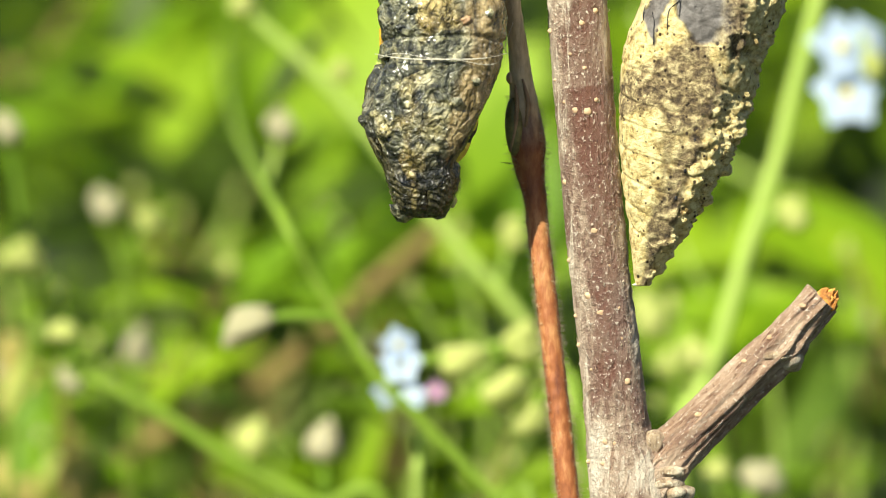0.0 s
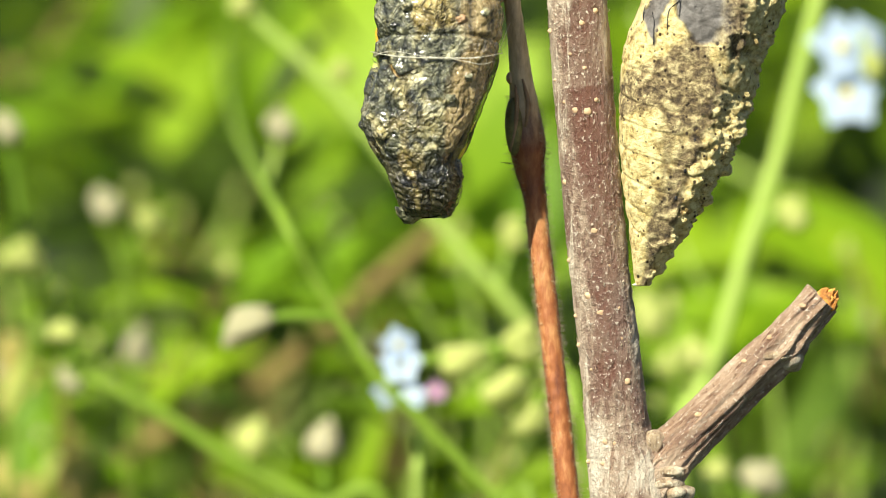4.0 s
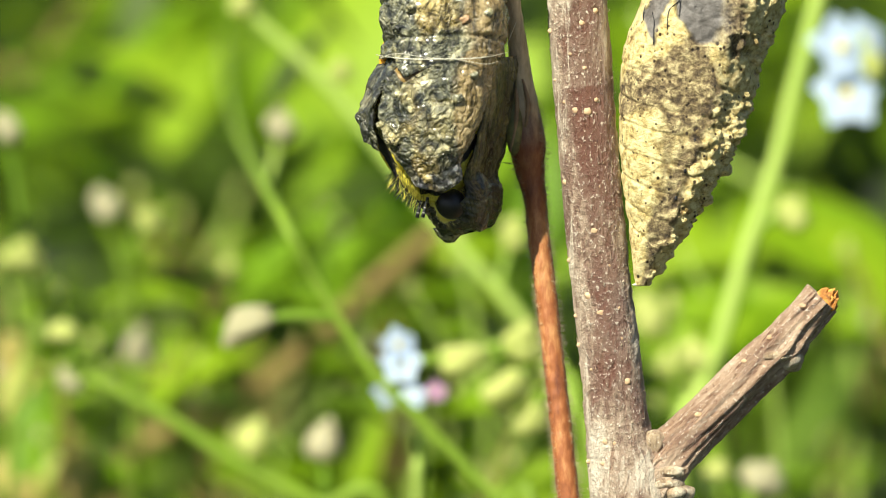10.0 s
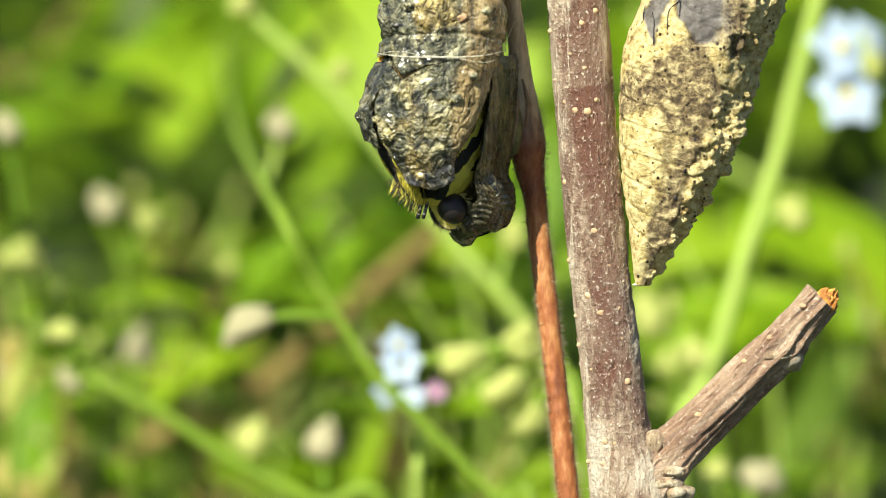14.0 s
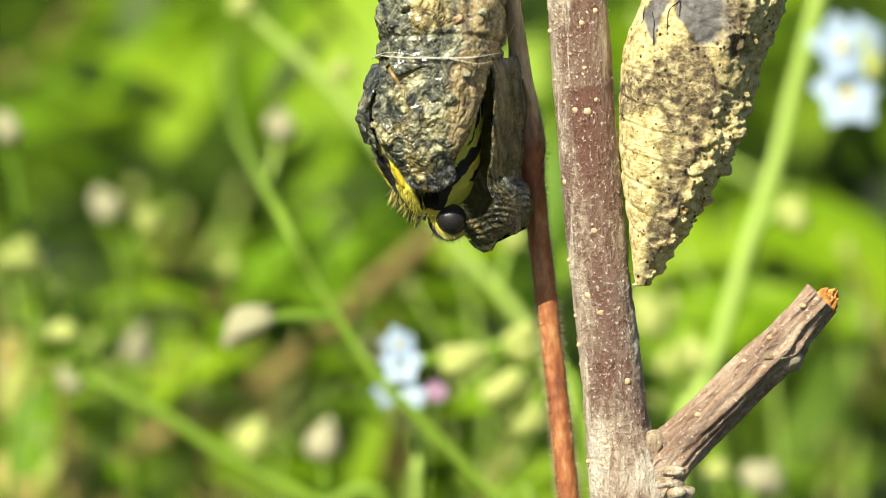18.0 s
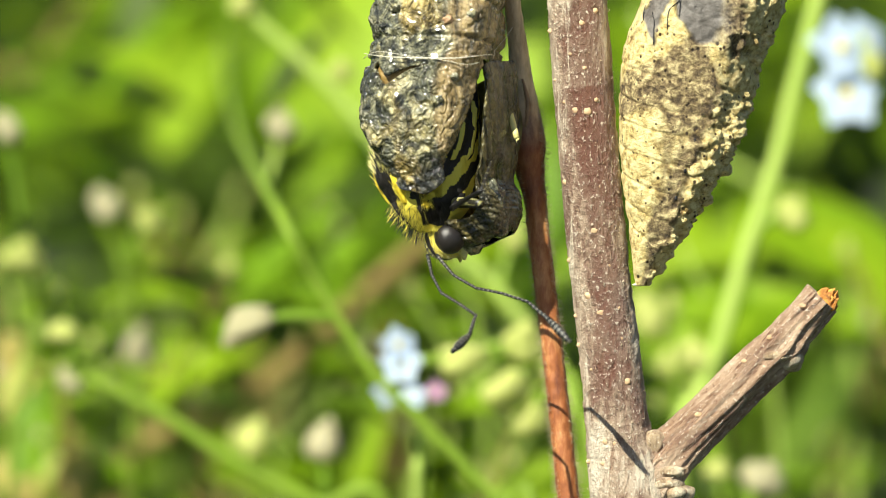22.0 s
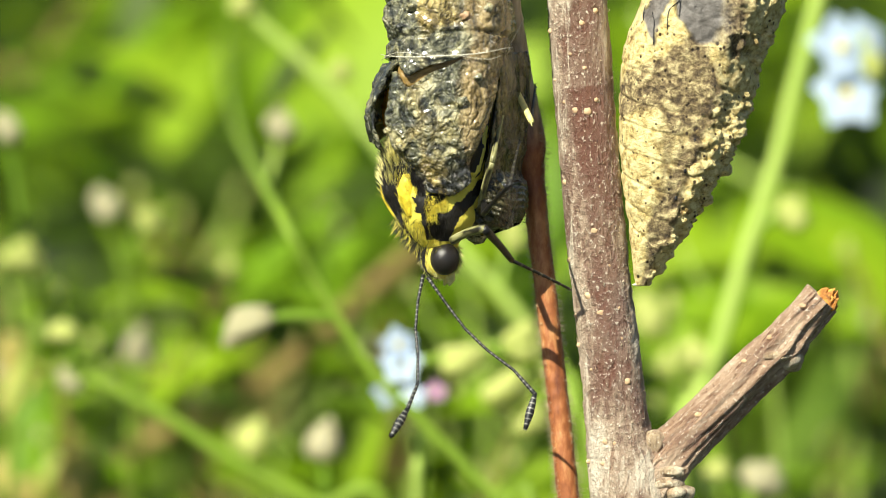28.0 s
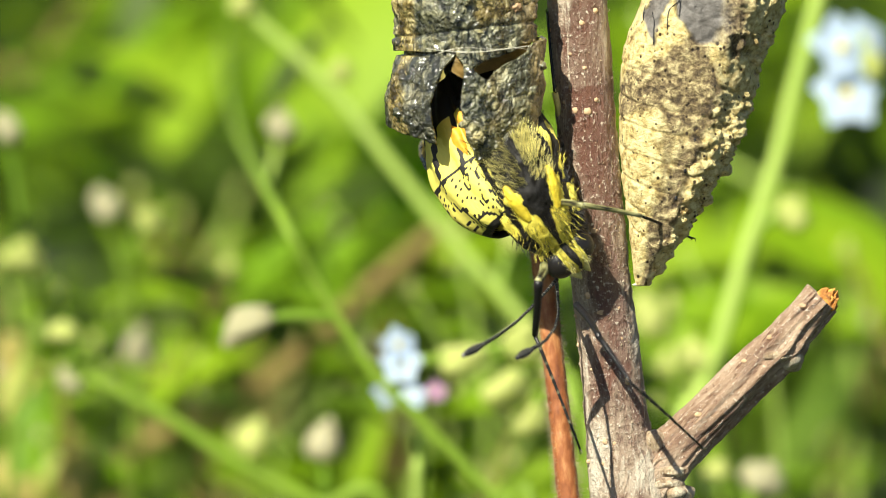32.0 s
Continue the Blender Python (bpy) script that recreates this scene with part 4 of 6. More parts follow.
def butterfly():
    o = BF_O
    t = thing("swallowtail_butterfly", o, "yellow and black swallowtail butterfly emerging from its chrysalis", "butterfly")
    bm = bmesh.new()
    bl = bm.verts.layers.float.new("band")
    rows, sides = [], 180
    for i in range(171):
        y = 60 + 380 * i / 170
        ring = []
        for k in range(sides):
            deg = 360 * k / sides
            p = body_point(y, deg)
            v = bm.verts.new(body_point(y, deg, 0.14 * noise.noise(p / 0.7) + 0.18 * noise.noise(p / 1.8)) - o)
            v[bl] = band(warp(deg, p), y + 8 * noise.noise(p / 0.8))
            ring.append(v)
        rows.append(ring)
    for a, b in zip(rows, rows[1:]):
        for k in range(sides):
            bm.faces.new((a[k], a[(k + 1) % sides], b[(k + 1) % sides], b[k]))
    bm.faces.new(rows[0])
    bm.faces.new(rows[-1])
    part("thorax", bm, BODY, t)
    rng = random.Random(21)
    furs = {"yellow": bmesh.new(), "black": bmesh.new()}
    for k in range(27000):
        y = rng.uniform(205, 440)
        f = rng.uniform(-80, 80)
        deg = DORSAL + f
        p = body_point(y, deg)
        n = Vector((math.sin(radians(deg)), 0, math.cos(radians(deg))))
        c = "yellow" if band(warp(deg, p), y) > 0.5 else "black"
        low = y > 383
        long_one = rng.random() < (0.05 if low else 0.03)
        if long_one and low and abs(f) < 60:
            c = "black" if rng.random() < 0.75 else "yellow"
        way = Vector((0, 1, 0)) if low and not long_one else Vector((0, -1, 0)) if low else Vector((0, 1, 0))
        furry(furs[c], p - o, n, way, rng.uniform(0.8, 1.3) if long_one else rng.uniform(0.25, 0.5), rng, 0.008 if long_one else 0.010, 0.9 if long_one else 0.14)
    # long pale hairs combed over the black back
    pale = bmesh.new()
    for k in range(900):
        y, f = rng.uniform(205, 335), rng.choice((-1, 1)) * rng.uniform(3, 34)
        n = Vector((math.sin(radians(DORSAL + f)), 0, math.cos(radians(DORSAL + f))))
        furry(pale, body_point(y, DORSAL + f, 0.05) - o, n, Vector((0, 0.75, 0)) + S_WAY * (0.5 if f > 0 else -0.5), rng.uniform(0.6, 1.1), rng, 0.011, 0.3)
    for k in range(800):
        y, f = rng.uniform(150, 300), rng.uniform(2, 26)
        n = Vector((math.sin(radians(DORSAL + f)), 0, math.cos(radians(DORSAL + f))))
        furry(pale, body_point(y, DORSAL + f, 0.1) - o, n, Vector((0, 0.9, 0)) + S_WAY * 0.3, rng.uniform(0.7, 1.3), rng, 0.012, 0.3)
    tagged(part("pale_fur", pale, PALE_FUR, t, smooth=False), kind="stuff")
    tagged(part("yellow_fur", furs["yellow"], YELLOW_FUR, t, smooth=False), kind="stuff")
    tagged(part("black_fur", furs["black"], BLACK_FUR, t, smooth=False), kind="stuff")
    # golden scale plates over the wing roots
    for sgn in (1, -1):
        bm = bmesh.new()
        grid = []
        for i in range(25):
            g = i / 24
            y = 312 + 74 * g
            half = 8.5 * math.sin(math.pi * (0.10 + 0.74 * g)) ** 0.7
            mid = 30 - 3 * g
            grid.append([bm.verts.new(body_point(y, DORSAL + sgn * (mid + half * (h / 7 - 1)), 0.34 * math.sin(math.pi * h / 14) ** 0.5 * math.sin(math.pi * (0.04 + 0.92 * g)) ** 0.4 + 0.06 * noise.noise((g * 7, h * 0.5, sgn))) - o) for h in range(15)])
        for a, b in zip(grid, grid[1:]):
            for h in range(14):
                bm.faces.new((a[h], a[h + 1], b[h + 1], b[h]))
        part("wing_root_plate", bm, TEGULA, t, "golden yellow scaled plate")
        bm = bmesh.new()
        for k in range(160):
            y, f = rng.uniform(350, 392), sgn * rng.uniform(52, 66)
            n = Vector((math.sin(radians(DORSAL + f)), 0, math.cos(radians(DORSAL + f))))
            furry(bm, body_point(y, DORSAL + f, 0.15) - o, n, Vector((0.15 * sgn, -1, 0)), rng.uniform(0.4, 0.8), rng, 0.016, 0.2)
        part("shoulder_tuft", bm, YELLOW_FUR, t, "bright yellow shoulder tuft", smooth=False)
        part("wing_base", blob(body_point(196 if sgn > 0 else 205, DORSAL - (36 if sgn > 0 else 68), 0.8 if sgn > 0 else 0.25) - o, 1.15, (0.65, 1.6, 0.5), 0.3, 0.6, 3), ORANGE_SCALE, t, "orange scaled wing base")
    # head, eyes, palps
    bm = blob((0, 0, 0), 1.55, (1, 1.15, 1), 0.12, 0.8, 4)
    bl = bm.verts.layers.float.new("band")
    for v in bm.verts:
        deg = math.degrees(math.atan2(v.co.x, v.co.z))
        v[bl] = 0.0 if abs((deg - DORSAL + 180) % 360 - 180) < 12 else 1.0
    head = part("head", bm, BODY, t)
    head.matrix_basis = Matrix.Translation((HEAD_C - o) * MM)
    for sgn in (1, -1):
        e = S_WAY * 1.05 * sgn - Vector((0, 0.15, 0)) + D_WAY * 0.15
        bm = blob((0, 0, 0), 1.22, (1, 1.08, 1), 0, 1, 4)
        eye = part("eye", bm, EYE_SKIN, head, "dark domed compound eye")
        eye.matrix_basis = Matrix.Translation(e * MM)
        rim = []
        n = (S_WAY * sgn)
        a, b = D_WAY, Vector((0, 1, 0))
        for k in range(25):
            q = 2 * math.pi * k / 24
            rim.append((*(e - n * 0.25 + (a * math.cos(q) + b * math.sin(q) * 1.08) * 1.19), 0.13))
        part("eye_rim", tube(rim, 6, cap=False), YELLOW_FUR, head)
        pb = Vector((0, -1.3, 0)) + S_WAY * 0.45 * sgn - D_WAY * 0.5
        part("palp", tube([(*pb, 0.42), (*(pb + Vector((0, -0.55, 0)) - D_WAY * 0.25), 0.36), (*(pb + Vector((0, -1.0, 0))), 0.1)], 10, 0.1, 0.4), PALE_FUR, head)
    bm, bm2 = bmesh.new(), bmesh.new()
    for k in range(1500):
        th, z = rng.uniform(0, 6.28), rng.uniform(-1, 0.9)
        r = math.sqrt(1 - z * z)
        n = Vector((r * math.cos(th), z, r * math.sin(th)))
        if abs(n.dot(S_WAY)) > 0.72:
            continue
        deg = math.degrees(math.atan2(n.x, n.z))
        furry(bm2 if abs((deg - DORSAL + 180) % 360 - 180) < 18 or rng.random() < 0.15 else bm, n * 1.5, n, Vector((0, -0.8, 0)), rng.uniform(0.35, 0.8), rng, 0.018)
    tagged(part("head_fur", bm, PALE_FUR, head, smooth=False), kind="stuff")
    tagged(part("dark_head_fur", bm2, BLACK_FUR, head, smooth=False), kind="stuff")
    # soft folded wings, packed against the flanks
    for sgn in (-1, 1):
        bm = bmesh.new()
        bl = bm.verts.layers.float.new("band")
        grid = []
        for i in range(61):
            f = i / 60
            y = (75 if sgn < 0 else 165) + (280 if sgn < 0 else 138) * f
            row = []
            for k in range(49):
                g = k / 48
                deg = DORSAL + sgn * ((56 if sgn < 0 else 46) + 92 * g - 22 * f * (1 - g))
                wid = math.sin(math.pi * (0.1 + 0.82 * f)) ** 0.5
                fold = 0.16 * math.sin(g * 30 + 3 * f) * wid + 0.16 * noise.noise((f * 5, g * 6, sgn))
                p = body_point(y + 22 * g, deg, 0.05 - 0.45 * f ** 8 + (3.4 if sgn < 0 else 0.55) * wid * (math.sin(math.pi * g ** 1.6) if sgn < 0 else math.sin(math.pi * g)) + fold) - o
                v = bm.verts.new(p)
                line = (g * 5.0 + 0.3 * math.sin(4 * f + g * 3)) % 1
                crinkle = (g * 11 + f * 4 + 1.6 * noise.noise((f * 9, g * 9, 4))) % 1
                if sgn < 0 and f < 0.24:
                    v[bl] = 0.0
                elif sgn < 0 and f > 0.58:
                    v[bl] = 0.0 if crinkle < 0.24 or f > 0.96 else 1.0
                else:
                    v[bl] = 0.0 if line < (0.16 if sgn < 0 else 0.66) or sgn < 0 and f > 0.55 else 1.0
                row.append(v)
            grid.append(row)
        for a, b in zip(grid, grid[1:]):
            for k in range(48):
                bm.faces.new((a[k], a[k + 1], b[k + 1], b[k]))
        w = part("folded_wing", bm, WING, t, "soft crumpled yellow wing with black veins")
        w.modifiers.new("thickness", "SOLIDIFY").thickness = 0.00025
    # tassels of the antennae and the legs, each in rigid pieces
    parts = {"head": head}
    for name, count, length in (("antenna_far", 6, 330), ("antenna_near", 6, 345)):
        piece = length * UNIT / count
        for i in range(count):
            club = 0.17 if i == count - 1 else 0.0
            r = 0.12
            if i == 0:
                ob = segment("antenna", piece + 0.1, 0.16, r, ANTENNA, t, "black ringed antenna with a clubbed end")
            else:
                ob = segment("antenna_club" if i == count - 1 else "antenna_piece", piece + (0.1 if i < count - 1 else 0.4), r + (0.07 if i == count - 1 else 0), r + (0.07 if i == count - 2 else 0.06 if i == count - 1 else 0), ANTENNA,
                             parts[(name, 0)], club=club)
            parts[(name, i)] = ob
    for name, sizes in LEG_SIZES.items():
        for i, (kind, L) in enumerate(zip(("leg", "shin", "foot"), sizes)):
            r0, r1 = ((0.31, 0.25), (0.24, 0.17), (0.14, 0.09))[i]
            if name == "front_near":
                r0, r1 = ((0.36, 0.33), (0.37, 0.24), (0.15, 0.09))[i]
            if name == "hind" and i == 1:
                r0, r1 = 0.30, 0.25
            m = LEG_SKIN[name][i]
            ob = segment(kind, L * UNIT, r0, r1, m, t if i == 0 else parts[(name, 0)], "slender black and pale yellow leg" if i == 0 else "", bend=0.15 if i == 0 else 0.05, spines=(0, 9, 14)[i])
            parts[(name, i)] = ob
    return t, parts


LEG_SIZES = {"front_near": (100, 122, 215), "front_far": (125, 118, 215), "mid_near": (110, 125, 160), "hind": (110, 125, 150)}
LEG_SKIN = {"front_near": (GREY_CHITIN, BLACK_CHITIN, DARK_FOOT), "front_far": (BLACK_CHITIN, BLACK_CHITIN, DARK_FOOT),
            "mid_near": (GREY_CHITIN, GREY_CHITIN, BLACK_CHITIN), "hind": (BLACK_CHITIN, PALE_FUR, BLACK_CHITIN)}
# ---- meadow ----
def ground():
    bm = bmesh.new()
    rings = []
    for r in [0.0, .1, .2, .35, .5, .7, .9, 1.2, 1.6, 2.1, 2.8, 3.8, 5, 7, 10, 16, 30, 70, 200, 600, 1500]:
        ring = []
        for k in range(48):
            a = 2 * math.pi * k / 48
            x, y = r * math.cos(a), 0.4 + r * math.sin(a)
            z = 0.03 * noise.noise((x * 2.5, y * 2.5, 0)) + 0.02 * noise.noise((x * 7, y * 7, 5)) if r < 20 else 0
            ring.append(bm.verts.new(Vector((x, y, z)) / MM))
        rings.append(ring)
    for a, b in zip(rings, rings[1:]):
        for k in range(48):
            bm.faces.new((a[k], b[k], b[(k + 1) % 48], a[(k + 1) % 48]))
    bmesh.ops.remove_doubles(bm, verts=bm.verts, dist=0.01)
    tagged(part("ground", bm, SOIL), "dark green mossy meadow soil", "ground", kind="structure")


def meadow_thing(name, origin, label, category, group=""):
    ob = new(name)
    ob.empty_display_size = 0.01
    ob.matrix_world = Matrix.Translation(origin * MM)
    return tagged(ob, label, category, group)


def to_ground(p, lean=(0, 0)):
    """Points from a plan place down to the soil, in world mm."""
    w = world(p) / MM
    out = []
    for f in (0.25, 0.5, 0.75, 1.0):
        out.append(Vector((w.x + lean[0] * f, w.y + lean[1] * f, w.z * (1 - f) - 5 * f)))
    return out


def plant(path, w, width, mat, buds=(), flowers=(), label="green flowering stalk", name="flower_stalk", lean=(10, 20), leaves=()):
    """A flower stalk that passes through path (x, y), w mm behind the twig, and goes on down to the soil."""
    pts = [world(at(x, y, w + dz)) / MM for x, y, dz in ((*q, 0) if len(q) == 2 else q for q in path)]
    end = path[-1]
    low = to_ground(at(end[0], end[1], w + (end[2] if len(end) == 3 else 0)), lean)
    o = low[-1]
    t = meadow_thing(name, o, label, "wild flower", "meadow flowers")
    k = (REACH - w) / REACH * UNIT
    rows = [(*(p - o), width * 0.5 * k * (0.75 + 0.25 * i / len(pts))) for i, p in enumerate(pts + low)]
    part("stalk", tube(spline(rows, 44), 10), mat, t)
    for x, y, r, tall, m, *tie in buds:
        c = world(at(x, y, w)) / MM - o
        rr = r * k
        # a bud of several sepals round a core
        bm = blob((0, 0, 0), rr * 0.72, (1, 1, 1), 0.4, rr * 0.8, 3)
        pick = random.Random(int(x * 7 + y))
        for q in range(4):
            g = 1.57 * q + pick.uniform(-.5, .5)
            blob((math.cos(g) * rr * 0.42, math.sin(g) * rr * 0.42, rr * pick.uniform(-.35, .55)), rr * pick.uniform(0.38, 0.55), (1, 1, pick.uniform(1.0, 1.5)), 0.3, rr * 0.6, 2, bm=bm)
        a = radians(tie[2]) if len(tie) > 2 else 0
        rot = Matrix.Rotation(a, 3, "Y")
        for v in bm.verts:
            taper = 1 - 0.35 * v.co.z / rr
            v.co = rot @ Vector((v.co.x * taper, v.co.y * taper, v.co.z * tall)) + c
        b = part("bud", bm, m, t)
        if tie:
            e = world(at(tie[0], tie[1], w)) / MM - o
            mid = (c + e) / 2 + Vector((0, 0, rr * 0.3))
            part("bud_stem", tube(spline([(*c, rr * 0.25), (*mid, rr * 0.24), (*e, rr * 0.28)], 8), 7), mat, t)
    for x, y, r, turn, *m in flowers:
        c = world(at(x, y, w)) / MM - o
        rr = r * k
        face = Vector((0.1, -0.9, 0.5)).normalized()
        face = Matrix.Rotation(radians(turn), 3, "Z") @ face
        s = face.cross(Vector((0, 0, 1))).normalized()
        u = s.cross(face)
        corolla = part("flower_tube", blob(c, rr * 0.2, (1, 1, 1), 0, 1, 2), FLOWER_EYE, t)
        for q in range(5):
            a = 2 * math.pi * q / 5 + 0.3
            d = s * math.cos(a) + u * math.sin(a)
            bm = bmesh.new()
            leaf_blade(bm, c + d * rr * 0.12, d, face, rr, rr * 0.95, 0.15, 0.05, 5)
            part("petal", bm, m[0] if m else PETAL, t)
    for x, y, dx, dy, wid, tilt in leaves:
        a, b = world(at(x, y, w)) / MM - o, world(at(x + dx, y + dy, w + tilt)) / MM - o
        bm = bmesh.new()
        leaf_blade(bm, a, b - a, Vector((0, -0.5, 1)), (b - a).length, wid * k, 0.2, 0.08)
        part("leaf", bm, LEAF_BRIGHT, t)
    return t


def named_plants():
    plant([(395, -60), (430, 10), (520, 95), (600, 175), (700, 300), (800, 425), (930, 575), (1010, 720), (1060, 900)], -120, 28, PALE_STALK,
          buds=[(430, 12, 28, 1.1, BUD, 440, 30), (602, 126, 24, 1.2, BUD, 570, 140), (910, 420, 30, 1.2, BUD, 880, 520)], label="pale green flower stalk bending down through the meadow")
    plant([(395, 60, -150), (400, 150, -110), (425, 240, -60), (455, 305, -25), (500, 390), (555, 490), (620, 600), (680, 680), (760, 760), (880, 890), (960, 1000)], -75, 24, STALK,
          buds=[(438, 575, 36, 1.7, PALE_BUD, 590, 565, 70)],
          flowers=[(706, 612, 35, 24), (710, 645, 36, -12), (684, 696, 28, 30), (730, 700, 24, -10), (772, 693, 20, 0, PINK)], label="green stalk with small light-blue flowers")
    plant([(150, 668), (200, 690), (300, 742), (400, 808), (560, 896), (700, 990)], -100, 30, STALK,
          buds=[(448, 772, 36, 1.1, BUD, 440, 830), (572, 782, 36, 1.4, PALE_BUD, 575, 880), (112, 586, 34, 0.8, BUD, 130, 650), (122, 676, 26, 1, PALE_BUD, 140, 665)],
          label="green stalk with pale seed buds")
    plant([(1470, -80), (1440, 30), (1405, 160), (1370, 300), (1320, 450), (1270, 620), (1240, 700), (1200, 900)], -105, 36, PALE_STALK,
          buds=[(1402, 380, 36, 1.1, BUD, 1350, 400), (1235, 630, 30, 1.2, BUD, 1255, 680), (1542, 112, 28, 1.3, BUD, 1520, 60)],
          flowers=[(1490, 85, 62, 20), (1500, 168, 60, 0), (1530, 70, 44, 30)], label="tall pale green stalk with light-blue flowers")
    plant([(30, 452), (60, 560), (40, 700), (20, 900)], -115, 14, STALK, buds=[(36, 454, 38, 0.9, BUD), (12, 225, 30, 1.0, PALE_BUD, 40, 400)], label="thin stalk with a round green bud")
    plant([(186, 365), (215, 480), (240, 640), (230, 900)], -140, 12, STALK, buds=[(186, 366, 36, 0.9, PALE_BUD), (247, 615, 36, 1.4, PALE_BUD, 250, 700), (262, 392, 28, 1.0, BUD, 220, 470)], label="thin stalk with pale lilac buds")
    plant([(735, 640), (840, 628), (930, 600), (990, 640), (1040, 900)], -85, 24, STALK, buds=[(925, 612, 48, 1.0, BUD, 930, 630), (820, 640, 30, 2.0, BUD, 900, 630, 80), (900, 690, 46, 1.3, BUD, 940, 660, 70), (945, 740, 30, 1.2, BUD, 960, 700)], label="stalk with a cluster of pale green buds")
    plant([(20, 500), (40, 600), (70, 720), (60, 900)], -160, 16, PALE_STALK, buds=[(45, 730, 62, 1.5, CREAM_BUD), (120, 845, 66, 0.9, CREAM_BUD, 70, 860), (20, 640, 34, 1.5, CREAM_BUD), (30, 850, 60, 1.2, CREAM_BUD, 70, 880)], label="withered stalk with cream seed heads")
    plant([(494, 228), (486, 280), (476, 335), (500, 420, -60), (560, 600, -140), (620, 950, -200)], -125, 18, PALE_STALK, buds=[(494, 224, 34, 0.9, PALE_BUD)], label="pale stalk with one lilac-white bud")
    plant([(740, 770), (745, 850), (740, 950)], -85, 22, PALE_STALK, label="short pale green flower stem")
    plant([(1330, 860), (1335, 900), (1330, 1000)], -100, 20, STALK, buds=[(1345, 850, 50, 0.8, PALE_BUD), (1270, 830, 26, 1, BUD, 1320, 900)], label="stalk with a pale pink-white bud")
    plant([(890, 320), (850, 350), (800, 420), (700, 560)], -260, 30, DRY, label="dry brown stem in the grass", name="dry_stem")
    plant([(790, 400), (716, 460), (560, 600), (396, 745), (200, 910)], -190, 44, DRY, label="dry brown leaning stem", name="dry_stem")
    plant([(160, -30), (100, 60), (40, 130), (-40, 200)], -330, 20, DRY, label="dry brown leaning stem", name="dry_stem")
    plant([(1160, 560), (1150, 640), (1220, 700), (1280, 900)], -130, 22, STALK, buds=[(1145, 560, 44, 1.2, BUD), (1200, 640, 40, 1.2, BUD, 1215, 690)], label="stalk with pale green buds")
    plant([(1130, 20), (1250, 260), (1350, 330), (1500, 500)], -220, 22, PALE_STALK, label="bent pale grass stem")


def random_stalks():
    """More thin stalks with small buds and leaves, set at random through the meadow."""
    rng = random.Random(404)
    for k in range(40):
        x, y = rng.uniform(-40, 1600), rng.uniform(330, 800)
        if 880 < x < 1200 and y < 400:
            continue
        w = -rng.uniform(120, 330)
        lean = rng.uniform(-0.9, 0.9)
        path = [(x, y), (x + lean * 60, y + 90), (x + lean * 130, y + 190), (x + lean * 210, y + 340)]
        buds = [(x, y, rng.uniform(9, 17), rng.uniform(1.2, 1.9), BUD)]
        for j in range(rng.randint(1, 3)):
            f = rng.uniform(0.15, 0.8)
            bx, by = x + lean * 190 * f, y + 300 * f
            buds.append((bx + rng.choice((-1, 1)) * rng.uniform(20, 45), by - rng.uniform(5, 40), rng.uniform(7, 14), rng.uniform(1.2, 2.0), rng.choice((BUD, BUD, PALE_BUD)), bx, by + 15))
        leaves = []
        for j in range(rng.randint(2, 4)):
            f = rng.uniform(0.1, 0.95)
            leaves.append((x + lean * 190 * f, y + 300 * f, rng.choice((-1, 1)) * rng.uniform(40, 110), rng.uniform(-70, 30), rng.uniform(14, 34), rng.uniform(-8, 8)))
        plant(path, w, rng.uniform(7, 15), rng.choice((STALK, PALE_STALK, PALE_STALK, STALK, DRY)), buds=buds, leaves=leaves, label="thin meadow stalk with small pale buds", lean=(rng.uniform(-30, 30), rng.uniform(0, 60)))


